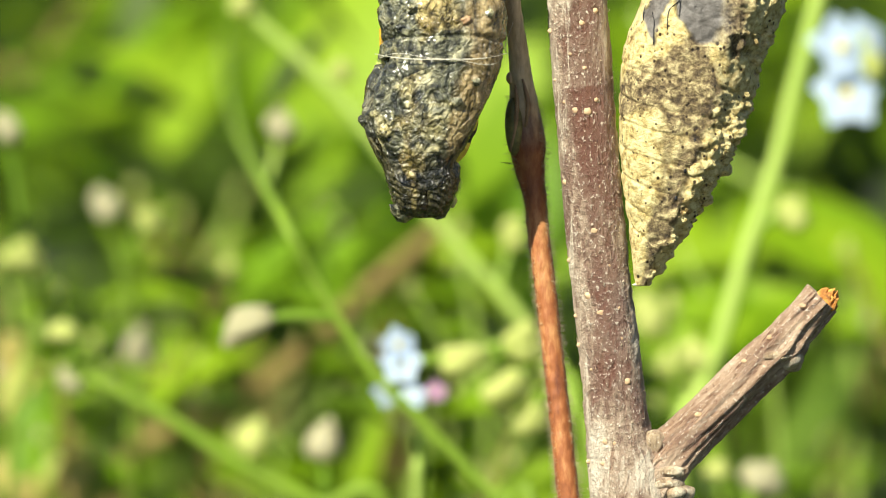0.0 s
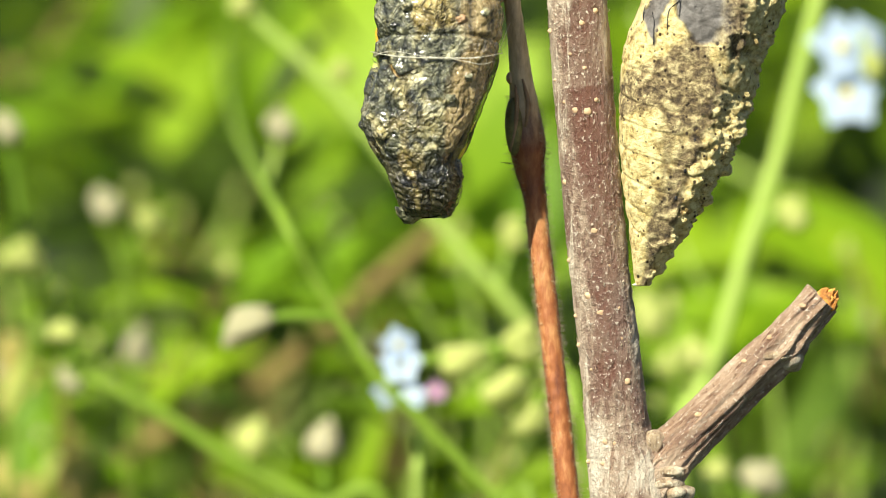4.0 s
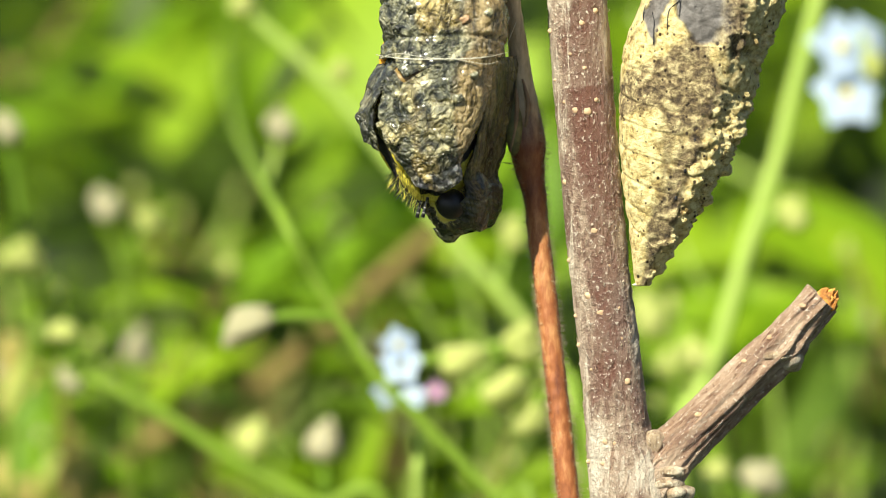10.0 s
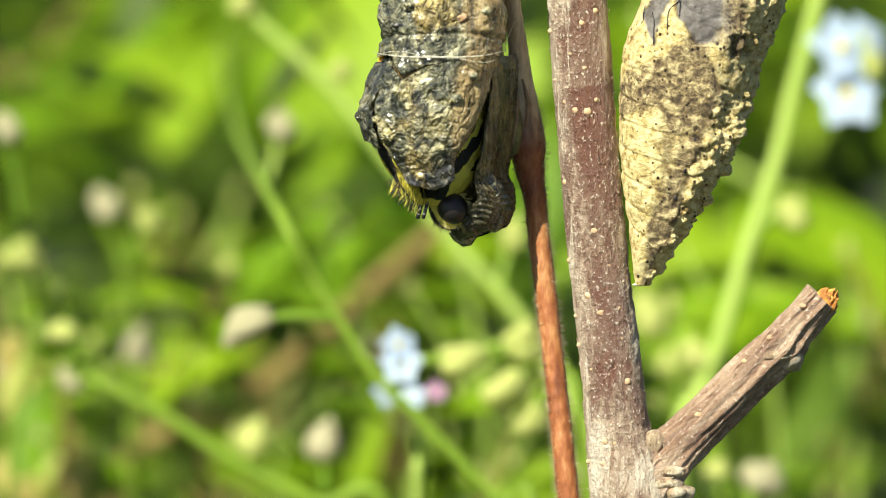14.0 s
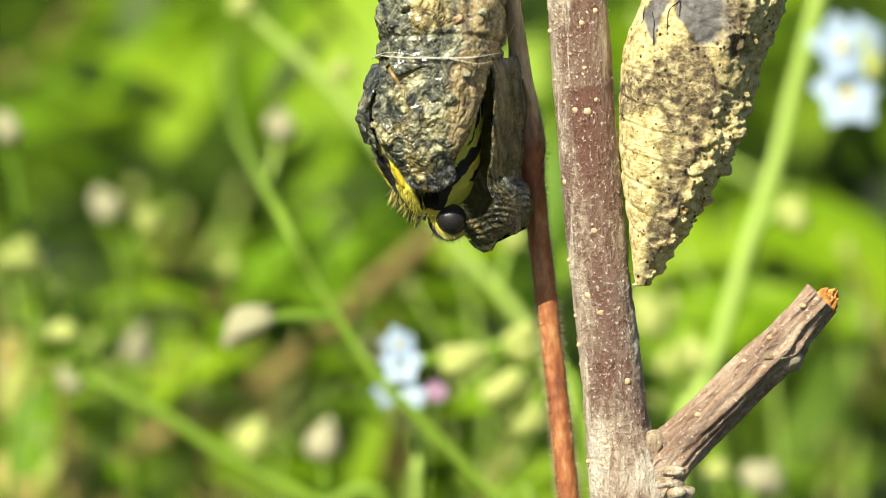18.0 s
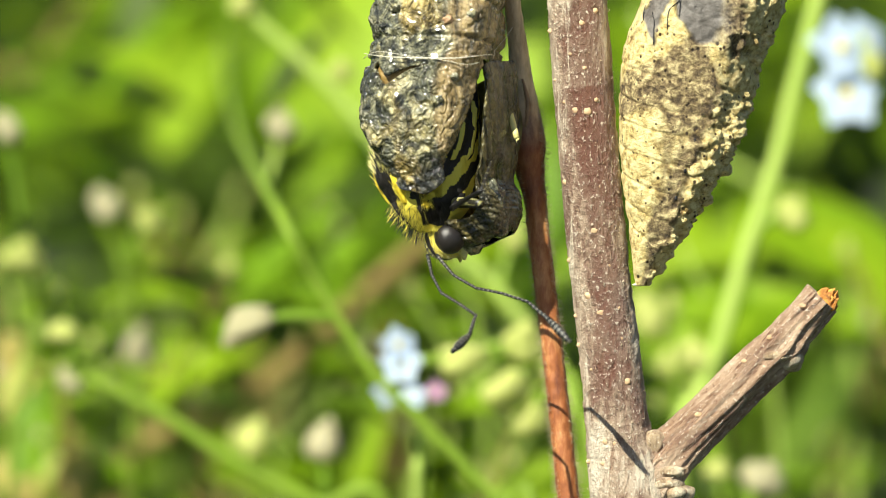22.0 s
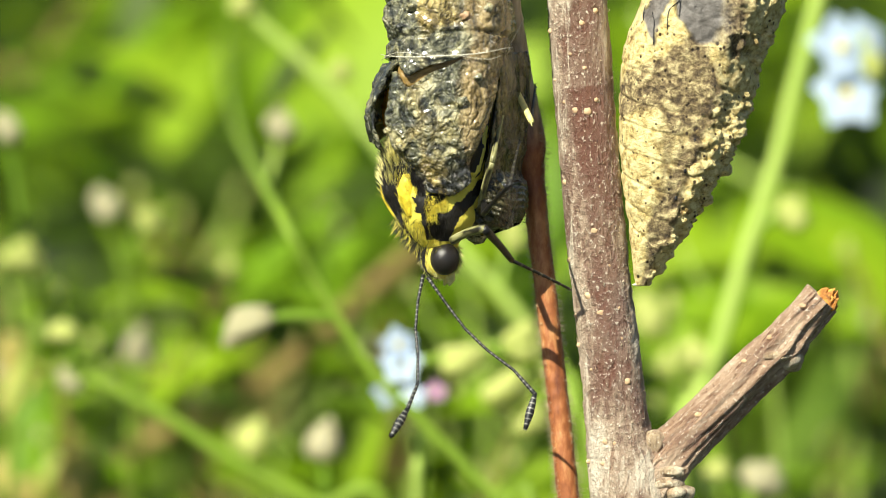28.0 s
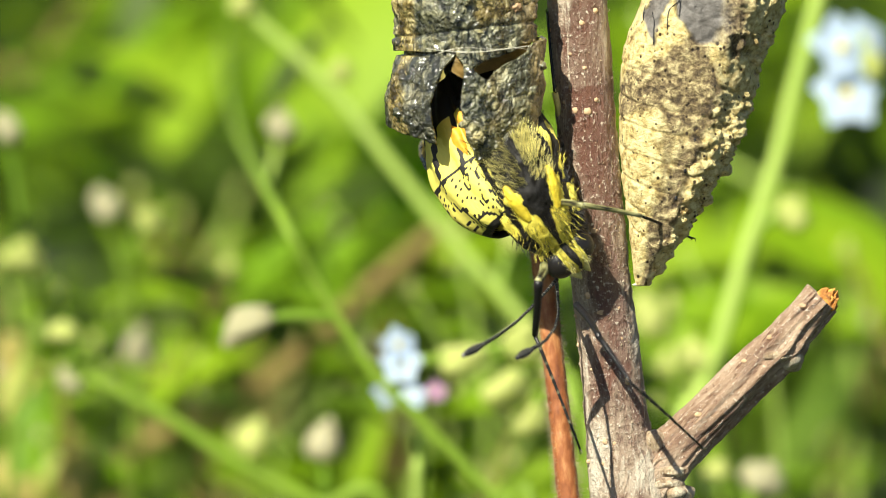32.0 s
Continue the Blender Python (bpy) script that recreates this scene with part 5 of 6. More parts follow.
def foliage():
    """Blades and leaves of the meadow behind the twig and around it."""
    rng = random.Random(77)
    bm, bright = bmesh.new(), bmesh.new()

    def leaf(b, x, y, w, length, width, turn, nod=0.0, face=None):
        a = radians(turn)
        k = (REACH - w) / REACH * UNIT
        way = Vector((math.cos(a), math.sin(a) * 0.9, nod))
        up = Vector(face or (rng.uniform(-.3, .3), 0.75, 0.65))
        base = at(x, y, w) - way * length * k * 0.5
        m = F.to_3x3()
        leaf_blade(b, world(base) / MM, m @ way, m @ up, length * k, width * k, rng.uniform(.05, .3), rng.uniform(0, .3))

    # broad leaves for the sunlit spots, their brightness put into the leaf colour
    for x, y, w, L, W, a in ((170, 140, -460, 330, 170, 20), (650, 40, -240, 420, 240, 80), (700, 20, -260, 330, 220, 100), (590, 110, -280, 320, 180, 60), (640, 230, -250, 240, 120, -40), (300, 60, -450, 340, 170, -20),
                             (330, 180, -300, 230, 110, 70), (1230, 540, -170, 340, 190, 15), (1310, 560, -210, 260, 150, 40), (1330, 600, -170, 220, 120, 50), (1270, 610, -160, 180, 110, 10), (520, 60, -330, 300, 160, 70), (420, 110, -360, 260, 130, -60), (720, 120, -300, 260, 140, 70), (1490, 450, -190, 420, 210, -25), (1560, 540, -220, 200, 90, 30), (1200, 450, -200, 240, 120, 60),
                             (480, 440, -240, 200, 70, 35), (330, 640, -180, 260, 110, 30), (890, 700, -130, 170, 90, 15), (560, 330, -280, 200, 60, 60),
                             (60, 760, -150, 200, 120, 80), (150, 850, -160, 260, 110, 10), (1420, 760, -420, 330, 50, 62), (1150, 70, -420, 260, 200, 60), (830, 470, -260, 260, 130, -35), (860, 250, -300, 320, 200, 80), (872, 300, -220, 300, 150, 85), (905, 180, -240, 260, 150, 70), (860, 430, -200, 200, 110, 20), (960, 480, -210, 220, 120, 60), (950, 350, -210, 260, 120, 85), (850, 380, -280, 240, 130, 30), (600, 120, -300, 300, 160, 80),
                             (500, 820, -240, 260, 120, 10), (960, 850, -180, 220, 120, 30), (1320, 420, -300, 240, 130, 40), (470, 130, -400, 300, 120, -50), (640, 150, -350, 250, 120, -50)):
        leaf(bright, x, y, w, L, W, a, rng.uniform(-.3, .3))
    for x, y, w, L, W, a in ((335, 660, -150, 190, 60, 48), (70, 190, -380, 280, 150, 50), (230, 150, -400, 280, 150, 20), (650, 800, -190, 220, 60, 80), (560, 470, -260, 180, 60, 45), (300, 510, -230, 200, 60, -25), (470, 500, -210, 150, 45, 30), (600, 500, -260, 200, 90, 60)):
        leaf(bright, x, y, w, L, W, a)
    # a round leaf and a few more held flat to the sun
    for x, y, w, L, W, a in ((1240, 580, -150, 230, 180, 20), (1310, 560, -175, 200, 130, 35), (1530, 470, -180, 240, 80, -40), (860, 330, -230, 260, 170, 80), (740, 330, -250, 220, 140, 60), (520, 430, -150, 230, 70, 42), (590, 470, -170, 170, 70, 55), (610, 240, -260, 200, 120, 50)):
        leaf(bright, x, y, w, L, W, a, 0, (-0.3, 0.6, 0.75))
    # shaded spots: mostly dark-coloured leaves here, in place of real shade
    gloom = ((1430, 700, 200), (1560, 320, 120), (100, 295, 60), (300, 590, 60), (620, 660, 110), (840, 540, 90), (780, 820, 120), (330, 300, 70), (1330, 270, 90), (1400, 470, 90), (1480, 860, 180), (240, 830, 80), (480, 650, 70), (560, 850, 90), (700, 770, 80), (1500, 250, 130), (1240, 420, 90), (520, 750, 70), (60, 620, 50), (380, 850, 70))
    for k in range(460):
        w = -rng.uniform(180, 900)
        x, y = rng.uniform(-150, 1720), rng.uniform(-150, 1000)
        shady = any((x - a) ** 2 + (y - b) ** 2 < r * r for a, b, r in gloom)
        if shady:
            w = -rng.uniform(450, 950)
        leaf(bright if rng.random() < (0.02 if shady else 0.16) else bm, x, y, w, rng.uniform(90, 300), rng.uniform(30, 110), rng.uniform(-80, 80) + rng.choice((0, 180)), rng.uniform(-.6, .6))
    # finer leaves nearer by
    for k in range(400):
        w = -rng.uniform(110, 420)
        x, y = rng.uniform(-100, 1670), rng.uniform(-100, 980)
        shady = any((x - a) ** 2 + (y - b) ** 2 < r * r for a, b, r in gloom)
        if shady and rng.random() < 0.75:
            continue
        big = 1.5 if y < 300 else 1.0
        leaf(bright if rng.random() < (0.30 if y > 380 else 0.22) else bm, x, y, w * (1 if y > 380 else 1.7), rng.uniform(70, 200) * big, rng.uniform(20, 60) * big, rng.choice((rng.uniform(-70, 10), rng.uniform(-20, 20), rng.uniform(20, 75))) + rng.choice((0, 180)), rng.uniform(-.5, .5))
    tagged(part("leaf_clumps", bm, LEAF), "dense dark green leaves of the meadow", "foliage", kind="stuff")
    tagged(part("lit_leaves", bright, LEAF_BRIGHT), "yellow-green meadow leaves with sunlight in their colour", "foliage", kind="stuff")
    # leaves of the wider meadow
    rest = bmesh.new()
    for k in range(3600):
        r, q = 0.3 + 4.1 * rng.random() ** 0.6, rng.uniform(0, 6.2832)
        x, y = r * math.cos(q), 0.35 + r * math.sin(q)
        if abs(x) < 0.12 + 0.125 * max(0.0, y) and y > -0.4:
            continue
        a = rng.uniform(0, 6.28)
        leaf_blade(rest, Vector((x, y, rng.uniform(0.03, 0.34))) / MM, Vector((math.cos(a), math.sin(a), rng.uniform(-.3, .6))), Vector((0, -0.2, 1)), rng.uniform(30, 90), rng.uniform(10, 30), 0.2, 0.3, 4)
    tagged(part("outer_leaves", rest, LEAF), "green leaves of the wider meadow", "foliage", kind="stuff")
    # grass on the soil all round
    verts, faces = [], []
    for k in range(26000):
        if k < 7000:
            y = rng.uniform(0.62, 4.5)
            x, h = rng.uniform(-1, 1) * (0.12 + 0.16 * y), rng.uniform(70, 300)
        else:
            r, a = 4.6 * rng.random() ** 0.7, rng.uniform(0, 6.2832)
            x, y, h = r * math.cos(a), 0.9 + r * math.sin(a), rng.uniform(50, 230)
            if abs(x) < 0.14 and -0.25 < y < 0.6:
                continue
        h *= 0.001
        wid = rng.uniform(0.0025, 0.006) * (1 + max(0.0, y) * 0.5)
        a = rng.uniform(0, 6.2832)
        lx, ly = rng.uniform(-.5, .5) * h, rng.uniform(-.5, .5) * h
        cx, cy = math.cos(a) * wid, math.sin(a) * wid
        n = len(verts)
        for f, kk in ((0, 0.8), (0.45, 1.0), (0.8, 0.6)):
            px, py, pz = x + lx * f * f, y + ly * f * f, h * f - 0.01
            verts += [(px - cx * kk, py - cy * kk, pz), (px + cx * kk, py + cy * kk, pz)]
        verts.append((x + lx, y + ly, h * 0.95))
        faces += [(n, n + 1, n + 3, n + 2), (n + 2, n + 3, n + 5, n + 4), (n + 4, n + 5, n + 6)]
    me = bpy.data.meshes.new("grass")
    me.from_pydata(verts, [], faces)
    tagged(part("grass", me, LEAF), "green meadow grass", "grass", kind="stuff")
# ---- timetable of what moves ----
# seconds, then what each row says
TIMES = (0, 0.5, 1, 1.5, 2, 2.5, 3, 3.5, 5.5, 6, 6.5, 7, 7.5, 8, 8.5, 9, 9.5, 10, 10.5, 11, 11.5, 12, 12.5, 13, 13.5, 14, 14.5, 16.5, 17, 17.5, 18, 18.2, 18.4, 18.6, 18.8, 19, 19.5, 20, 20.5, 21, 21.5, 22, 22.5, 23, 23.2, 23.5, 24, 24.5, 25, 25.5, 27.5, 28, 28.5, 29, 29.5, 30, 30.5, 31, 31.2, 31.3, 31.4, 31.5, 31.6, 31.8, 32)
# shift right and down in grid steps, turn in the picture plane, turn about the long axis
SWAY_A = [(0, -0, -0, 0, 0), (0.5, 0.9, -4, -0.5, 1.4), (1, 1.1, -4.4, -1.2, 1.3), (1.5, 0.6, -2.4, -1.4, 0.9), (2, 0.2, 2.3, -1.1, 1.9), (2.5, -0.3, 1.6, -2.5, -3.6), (3, -0.3, -6.2, -3.1, -3.9),
    (3.5, -0.6, -3.3, -1, -1.4), (5.5, 0.1, 3.6, -0.7, -2), (6, -0.1, 5, -0.9, -3.8), (6.5, 0.4, 1.5, -0.9, -4.1), (7, 1.2, -15.6, -0.6, -2.3), (7.5, 1.1, -9.8, -0.2, -2.8), (8, 1.2, -14.1, -0.7, -2.9),
    (8.5, 1.3, -14.2, -1.8, -1.8), (9, 1.9, -8, -0.5, -1.8), (9.5, 0.8, -0.5, 0.7, -3.5), (10, 0.5, -0.1, 0.5, -2.7)]
SWAY_B = [(10.5, 0.2, 1.6, -0.1, -3.8), (11, 1, -4.4, 0.2, -2.6), (11.5, 1, -13, -0.5, -3.5), (12, 1.9, -16.9, -1.3, -3.3), (12.5, 1.9, -16.9, -1.3, -3.3), (13, 1.7, -8.9, -0.3, -1.9), (13.5, 0.9, -2.7, 0.5, -2.5),
    (14, 0.7, -2.4, 0, -3.4), (14.5, 0.7, -0.8, -0.7, -4.8), (16.5, 1, -5.2, -0.5, -5.6), (17, 1.2, -3.3, 0.2, -5.7), (17.5, 0.9, -0.4, 0.7, -6.6), (18, 0.8, 1.3, -0.4, -6.2), (18.5, 0.3, -1.3, -0.5, -5.5),
    (19, 1.1, -2.4, -0.1, -6.9), (19.5, 1.4, -0.9, -0.2, -8.8), (20, 1.4, -3.4, -0.3, -9.3), (20.5, 1.4, -4.3, -0.4, -9.8)]
SWAY_C = [(21, 1.5, 0.8, 0.2, -10), (21.5, 1, 1.8, 0.6, -10), (22, 1.6, 6.9, -1.8, -12.3), (22.5, 0.4, 1.2, -1.7, -7.5), (23, 1.7, -11.2, -2.4, -5), (23.5, 1.7, -5, -1.5, -11.6), (24, 0.8, -4.2, 0.8, -9.6),
    (24.5, 0.9, -2.8, 1.3, -10.7), (25, 0.7, -2.7, 1.9, -9.1), (25.5, 0.6, -1.6, 0.8, -10.6), (27.5, 0.6, -5.8, 2.2, -9.5), (28, 0.3, -6.1, 2.4, -8.1), (28.5, 0.3, -5.7, 1.4, -8.5), (29, 1.1, -9.1, -0.9, -9.2),
    (29.5, 0.4, -12.3, 0.6, -11.8), (30, -0.3, -12.2, 1.2, -9.4), (30.5, 0.7, -5.6, 2, -13.3), (31, 0.5, -11.5, 4.1, -4)]
SWAY_D = [(31.3, -0.6, -14.6, 4.6, -2.6), (31.6, -1.4, -30.2, 5.1, 30.6), (32, -1.5, -32.4, 6.4, 31.4)]
SWAY = SWAY_A + SWAY_B + SWAY_C + SWAY_D
# turn of the back shield in the picture plane, about the long axis, and outwards
SHIELD_TURN_A = [(0, 0, -0, -0), (0.5, 0.9, -2.5, -0.3), (1, 0.2, -3.9, -0.2), (1.5, 1.7, -4.8, -0.5), (2, 3, -3.1, -0.4), (2.5, 6, -4.7, -1.1), (3, 5.7, -4.1, -1.7),
    (3.5, 5.2, -3.5, -1.1), (5.5, 5, -2.9, -0.9), (6, 6, -3.3, -0.8), (6.5, 7.7, -5.5, -0.9), (7, 7.7, -5, -2.2), (7.5, 6.7, -3.6, -1.4), (8, 6.1, -4, -1.7),
    (8.5, 5.5, -6.1, -2.4), (9, 6, -5.3, -1.5), (9.5, 6.7, -3.3, -0.5), (10, 9, -4.3, -1.3), (10.5, 9.1, -4.6, -1.5), (11, 8.7, -3.9, -1.1), (11.5, 7.6, -3.2, -0.9),
    (12, 4, -3.6, -0.6)]
SHIELD_TURN_B = [(12.5, 3.4, -4.3, -1.2), (13, 4.8, -3.4, -1), (13.5, 5.9, -1.2, -0.3), (14, 5.9, -1.6, 0), (14.5, 7.9, -1.5, -0.8), (16.5, 7, -0.8, -0.9), (17, 7, -1.2, 0),
    (17.5, 9, -0.8, -0.3), (18, 9.6, -4.3, -0.3), (18.5, 13.2, -3.5, -1.5), (19, 9.9, -2.5, -0.9), (19.5, 9.8, -2.7, -0.6), (20, 9.2, -3, -1.2), (20.5, 8.6, -2.9, -1.3),
    (21, 10.2, -2.5, -1.1), (21.5, 11.3, -3.2, -1), (22, 10.9, -4.8, -1.1), (22.5, 11.2, -1.5, -3.3), (23, 6.2, -1.8, -2.6), (23.5, 8.7, -2.5, -1.9), (24, 12.4, -2.2, -2.5),
    (24.5, 13.2, -2, -2.3)]
SHIELD_TURN_C = [(25, 13.7, -1.9, -3.1), (25.5, 13.8, -3.7, -3.1), (27.5, 8.6, -4.1, -0.5), (28, 9.3, -3, -0.4), (28.5, 6.8, -2.2, -1.3), (29, 3.4, -1.8, -1.6), (29.5, 2.1, -0.7, -3.4),
    (30, 2, 0.2, -3.9), (30.5, 3.6, 0.6, -2.8), (31, 5.7, 2.4, -5.8), (31.3, 4.9, 3.2, -7.2), (31.6, 9.5, 1.5, -2.0), (32, 9.5, 3, -2)]
SHIELD_TURN = SHIELD_TURN_A + SHIELD_TURN_B + SHIELD_TURN_C
# turn of the head flap in the picture plane and away from the lens
FLAP_TURN_A = [(0, 0.0, -0), (0.5, -1.1, -1), (1, -1.4, -0.9), (1.5, -0.9, -0.6), (2, -0.3, -1.3), (2.5, 4.8, 2.5), (3, 5.6, 2.7),
    (3.5, 2.2, 1), (5.5, 2.1, 1.4), (6, 6.5, -3.3), (6.5, 8.5, -9.2), (7, 9.7, -20.4), (7.5, 8.2, -20.2), (8, 8.1, -20.1),
    (8.5, 8.3, -21), (9, 7.6, -21.1), (9.5, 7.8, -20), (10, 13.6, -20.6), (10.5, 17.8, -20), (11, 13.7, -20.9), (11.5, 11.3, -20.4),
    (12, 10.4, -20.6), (12.5, 9.8, -20.7), (13, 9.7, -21.8), (13.5, 10.0, -21.4), (14, 19.4, -20.9), (14.5, 25.4, -20), (16.5, 10.2, -19.8),
    (17, 10, -19.8), (17.5, 11, -19.3)]
FLAP_TURN_B = [(18, 26.1, -19.7), (18.5, 25.7, -20.2), (19, 22.8, -19.3), (19.5, 19.0, -18.1), (20, 16.8, -17.8), (20.5, 14, -17.5), (21, 14.2, -17.4),
    (21.5, 13.9, -17.5), (22, 25.3, -16), (22.5, 25.5, -19.4), (23, 28.7, -21.2), (23.5, 28.4, -16.7), (24, 22.1, -18.2), (24.5, 21.4, -17.4),
    (25, 20.9, -18.6), (25.5, 23.1, -17.6), (27.5, 18.6, -18.7), (28, 17.7, -19.8), (28.5, 21.3, -19.5), (29, 27.0, -19.1), (29.5, 23.2, -17.4),
    (30, 21.5, -19.1), (30.5, 20.6, -16.5), (31, 13.9, -23.1), (31.3, 12.0, -24.1), (31.6, 14, -30), (32, 22, -30)]
FLAP_TURN = FLAP_TURN_A + FLAP_TURN_B
# turn of the wing case
CASE_TURN_A = [(0, 0), (0.5, -0.2), (1, -2), (1.5, -0.7), (2, 2.1), (2.5, 2.6), (3, -4.9),
    (3.5, -5.3), (5.5, -7.4), (6, -3.8), (6.5, -6.4), (7, -7.5), (7.5, -7.5), (8, -7.5),
    (8.5, -7.5), (9, -7.5), (9.5, -7.5), (10, -7.2), (10.5, -7.5), (11, -7.5), (11.5, -7.5),
    (12, -7.5), (12.5, -7.5), (13, -7.5), (13.5, -7.5), (14, -4.6), (14.5, -7.5), (16.5, -22),
    (17, -22), (17.5, -22), (18, -2.1), (18.5, -21.2), (19, -22), (19.5, -22), (20, -22),
    (20.5, -22), (21, -22), (21.5, -22), (22, 9.5), (22.5, -6.4), (23, -22), (23.5, -22),
    (24, -22), (24.5, -22), (25, -21.6)]
CASE_TURN_B = [(25.5, -6.7), (27.5, -18.8), (28, -8.5), (28.5, -6.6), (29, -21.6), (29.5, -17.3), (30, -20.7),
    (30.5, -12), (31, -12.9), (31.3, -19.2), (31.6, -4), (32, -4)]
CASE_TURN = CASE_TURN_A + CASE_TURN_B
# the near eye's place and depth, the head's turn, the body's turn about its long axis
BODY_PATH_EARLY = [(0, 784, 320, -0.3, 15, -6), (0.5, 782, 316, -0.29, 15, -6), (1, 774, 313, -0.28, 15, -6), (1.5, 772, 316, -0.28, 15, -6), (2, 779, 322, -0.27, 15, -6), (2.5, 765, 318, -0.26, 15, -6),
    (3, 761, 310, -0.25, 15, -6), (3.5, 778, 318, -0.25, 15, -6), (5.5, 780, 324, -0.22, 15, -6), (6, 778, 325, -0.21, 15, -6), (6.5, 762, 332, -0.2, 25, -6), (7, 761, 331, -0.5, 33, -6),
    (7.5, 761, 332, -0.49, 33.5, -6), (8, 753, 326, -0.47, 34, -6), (8.5, 740, 323, -0.46, 34.5, -6), (9, 756, 335, -0.44, 35, -6)]
BODY_PATH_MIDDLE = [(9.5, 772, 348, -0.43, 36.5, -6), (10, 800, 355, -0.41, 38, -6), (10.5, 800, 355, -0.4, 37.5, -6), (11, 767, 346, -0.39, 37, -6), (11.5, 752, 332, -0.37, 35, -6), (12, 733, 326, -0.36, 33, -6),
    (12.5, 730, 325, -0.34, 34, -6), (13, 750, 337, -0.33, 35, -6), (13.5, 767, 346, -0.31, 36.5, -6), (14, 803, 363, -0.3, 38, -6), (14.5, 812, 361, -0.29, 36.6, -6), (16.5, 735, 347, -0.24, 31, -6),
    (17, 741, 350, -0.23, 31, -6), (17.5, 755, 356, -0.21, 34.5, -6), (18, 801, 382, -0.2, 38, -6), (18.2, 786, 381, -0.16, 36, -7.2)]
BODY_PATH_LATE = [(18.4, 770, 380, -0.12, 34, -8.4), (18.6, 752, 362, -0.08, 27, -9.6), (18.8, 730, 372, -0.04, 12, -10.8), (19, 724, 375, 0, 5, -12), (19.5, 715, 377, 0.01, 4, -11), (20, 714, 375, 0.02, 3, -10),
    (20.5, 712, 375, 0.03, 4, -9), (21, 726, 383, 0.04, 5, -8), (21.5, 740, 389, 0.06, 15.5, -4), (22, 799, 416, 0.07, 26, 0), (22.5, 745, 397, 0.08, 14, -6), (23, 692, 375, 0.09, 7, -14),
    (23.2, 684, 379, 0.09, 3.4, -13.6), (23.5, 671, 386, 0.1, -2, -13), (24, 714, 404, 0.11, -9, -12), (24.5, 732, 413, 0.12, -7, -9)]
BODY_PATH_LAST = [(25, 748, 424, 0.13, -5, -6), (25.5, 786, 446, 0.14, 0, -5), (27.5, 773, 444, 0.19, 0, -1), (28, 793, 455, 0.2, 0, 0), (28.5, 810, 466, 0.27, 4, 2), (29, 780, 470, 0.33, 8, 4),
    (29.5, 722, 454, 0.4, -10, 4), (30, 718, 450, 0.47, -14, 4), (30.5, 718, 450, 0.53, -14, 6), (31, 789, 454, 0.6, -7, 20), (31.2, 811, 455, 0.7, -2.6, 28), (31.4, 833, 456, 0.7, 1.8, 37),
    (31.5, 844, 456, 0.7, 4, 42), (31.6, 888, 451, 0.7, 12.7, 49), (31.8, 975, 440, 0.9, 30, 61), (32, 1027, 427, 1.0, 42, 71)]
BODY_PATH = BODY_PATH_EARLY + BODY_PATH_MIDDLE + BODY_PATH_LATE + BODY_PATH_LAST
# four places along the far antenna, base first
FAR_ANTENNA_EARLY = [(0, 735, 380, 770, 250, 800, 130, 818, 40), (18.2, 740, 390, 775, 260, 802, 140, 820, 50), (18.4, 735, 395, 775, 290, 815, 210, 850, 130), (18.6, 715, 395, 755, 370, 800, 345, 850, 330), (18.8, 690, 404, 690, 450, 705, 510, 690, 560), (19, 683, 404, 675, 452, 697, 513, 662, 574),
    (20, 670, 403, 665, 446, 705, 525, 671, 586), (21, 680, 408, 680, 460, 712, 530, 692, 586), (21.5, 695, 415, 695, 470, 725, 540, 708, 592), (22, 757, 452, 773, 503, 827, 541, 796, 580)]
FAR_ANTENNA_MIDDLE = [(22.5, 690, 430, 730, 455, 765, 465, 755, 500), (23, 662, 409, 705, 461, 773, 487, 749, 530), (23.2, 655, 415, 655, 490, 680, 540, 670, 570), (23.5, 630, 415, 615, 510, 595, 610, 535, 655), (24, 659, 426, 623, 539, 605, 643, 553, 687), (24.5, 680, 440, 645, 550, 630, 650, 585, 700),
    (25, 693, 452, 664, 558, 655, 654, 607, 711), (25.5, 735, 475, 705, 570, 705, 660, 660, 725), (27.5, 732, 480, 722, 565, 722, 670, 680, 745), (28, 749, 487, 736, 565, 740, 670, 701, 748)]
FAR_ANTENNA_LATE = [(28.5, 765, 498, 752, 590, 755, 680, 720, 758), (29, 741, 505, 727, 615, 727, 731, 684, 793), (29.5, 660, 476, 631, 558, 631, 654, 581, 678), (30, 653, 474, 620, 565, 614, 661, 562, 678), (30.5, 650, 470, 605, 520, 555, 570, 490, 600), (31, 718, 504, 736, 552, 740, 583, 697, 596),
    (31.2, 745, 505, 765, 550, 775, 575, 745, 590), (31.6, 850, 515, 850, 550, 845, 570, 820, 575), (31.8, 920, 510, 905, 560, 880, 600, 830, 640), (32, 985, 500, 985, 530, 975, 548, 950, 562)]
FAR_ANTENNA = FAR_ANTENNA_EARLY + FAR_ANTENNA_MIDDLE + FAR_ANTENNA_LATE
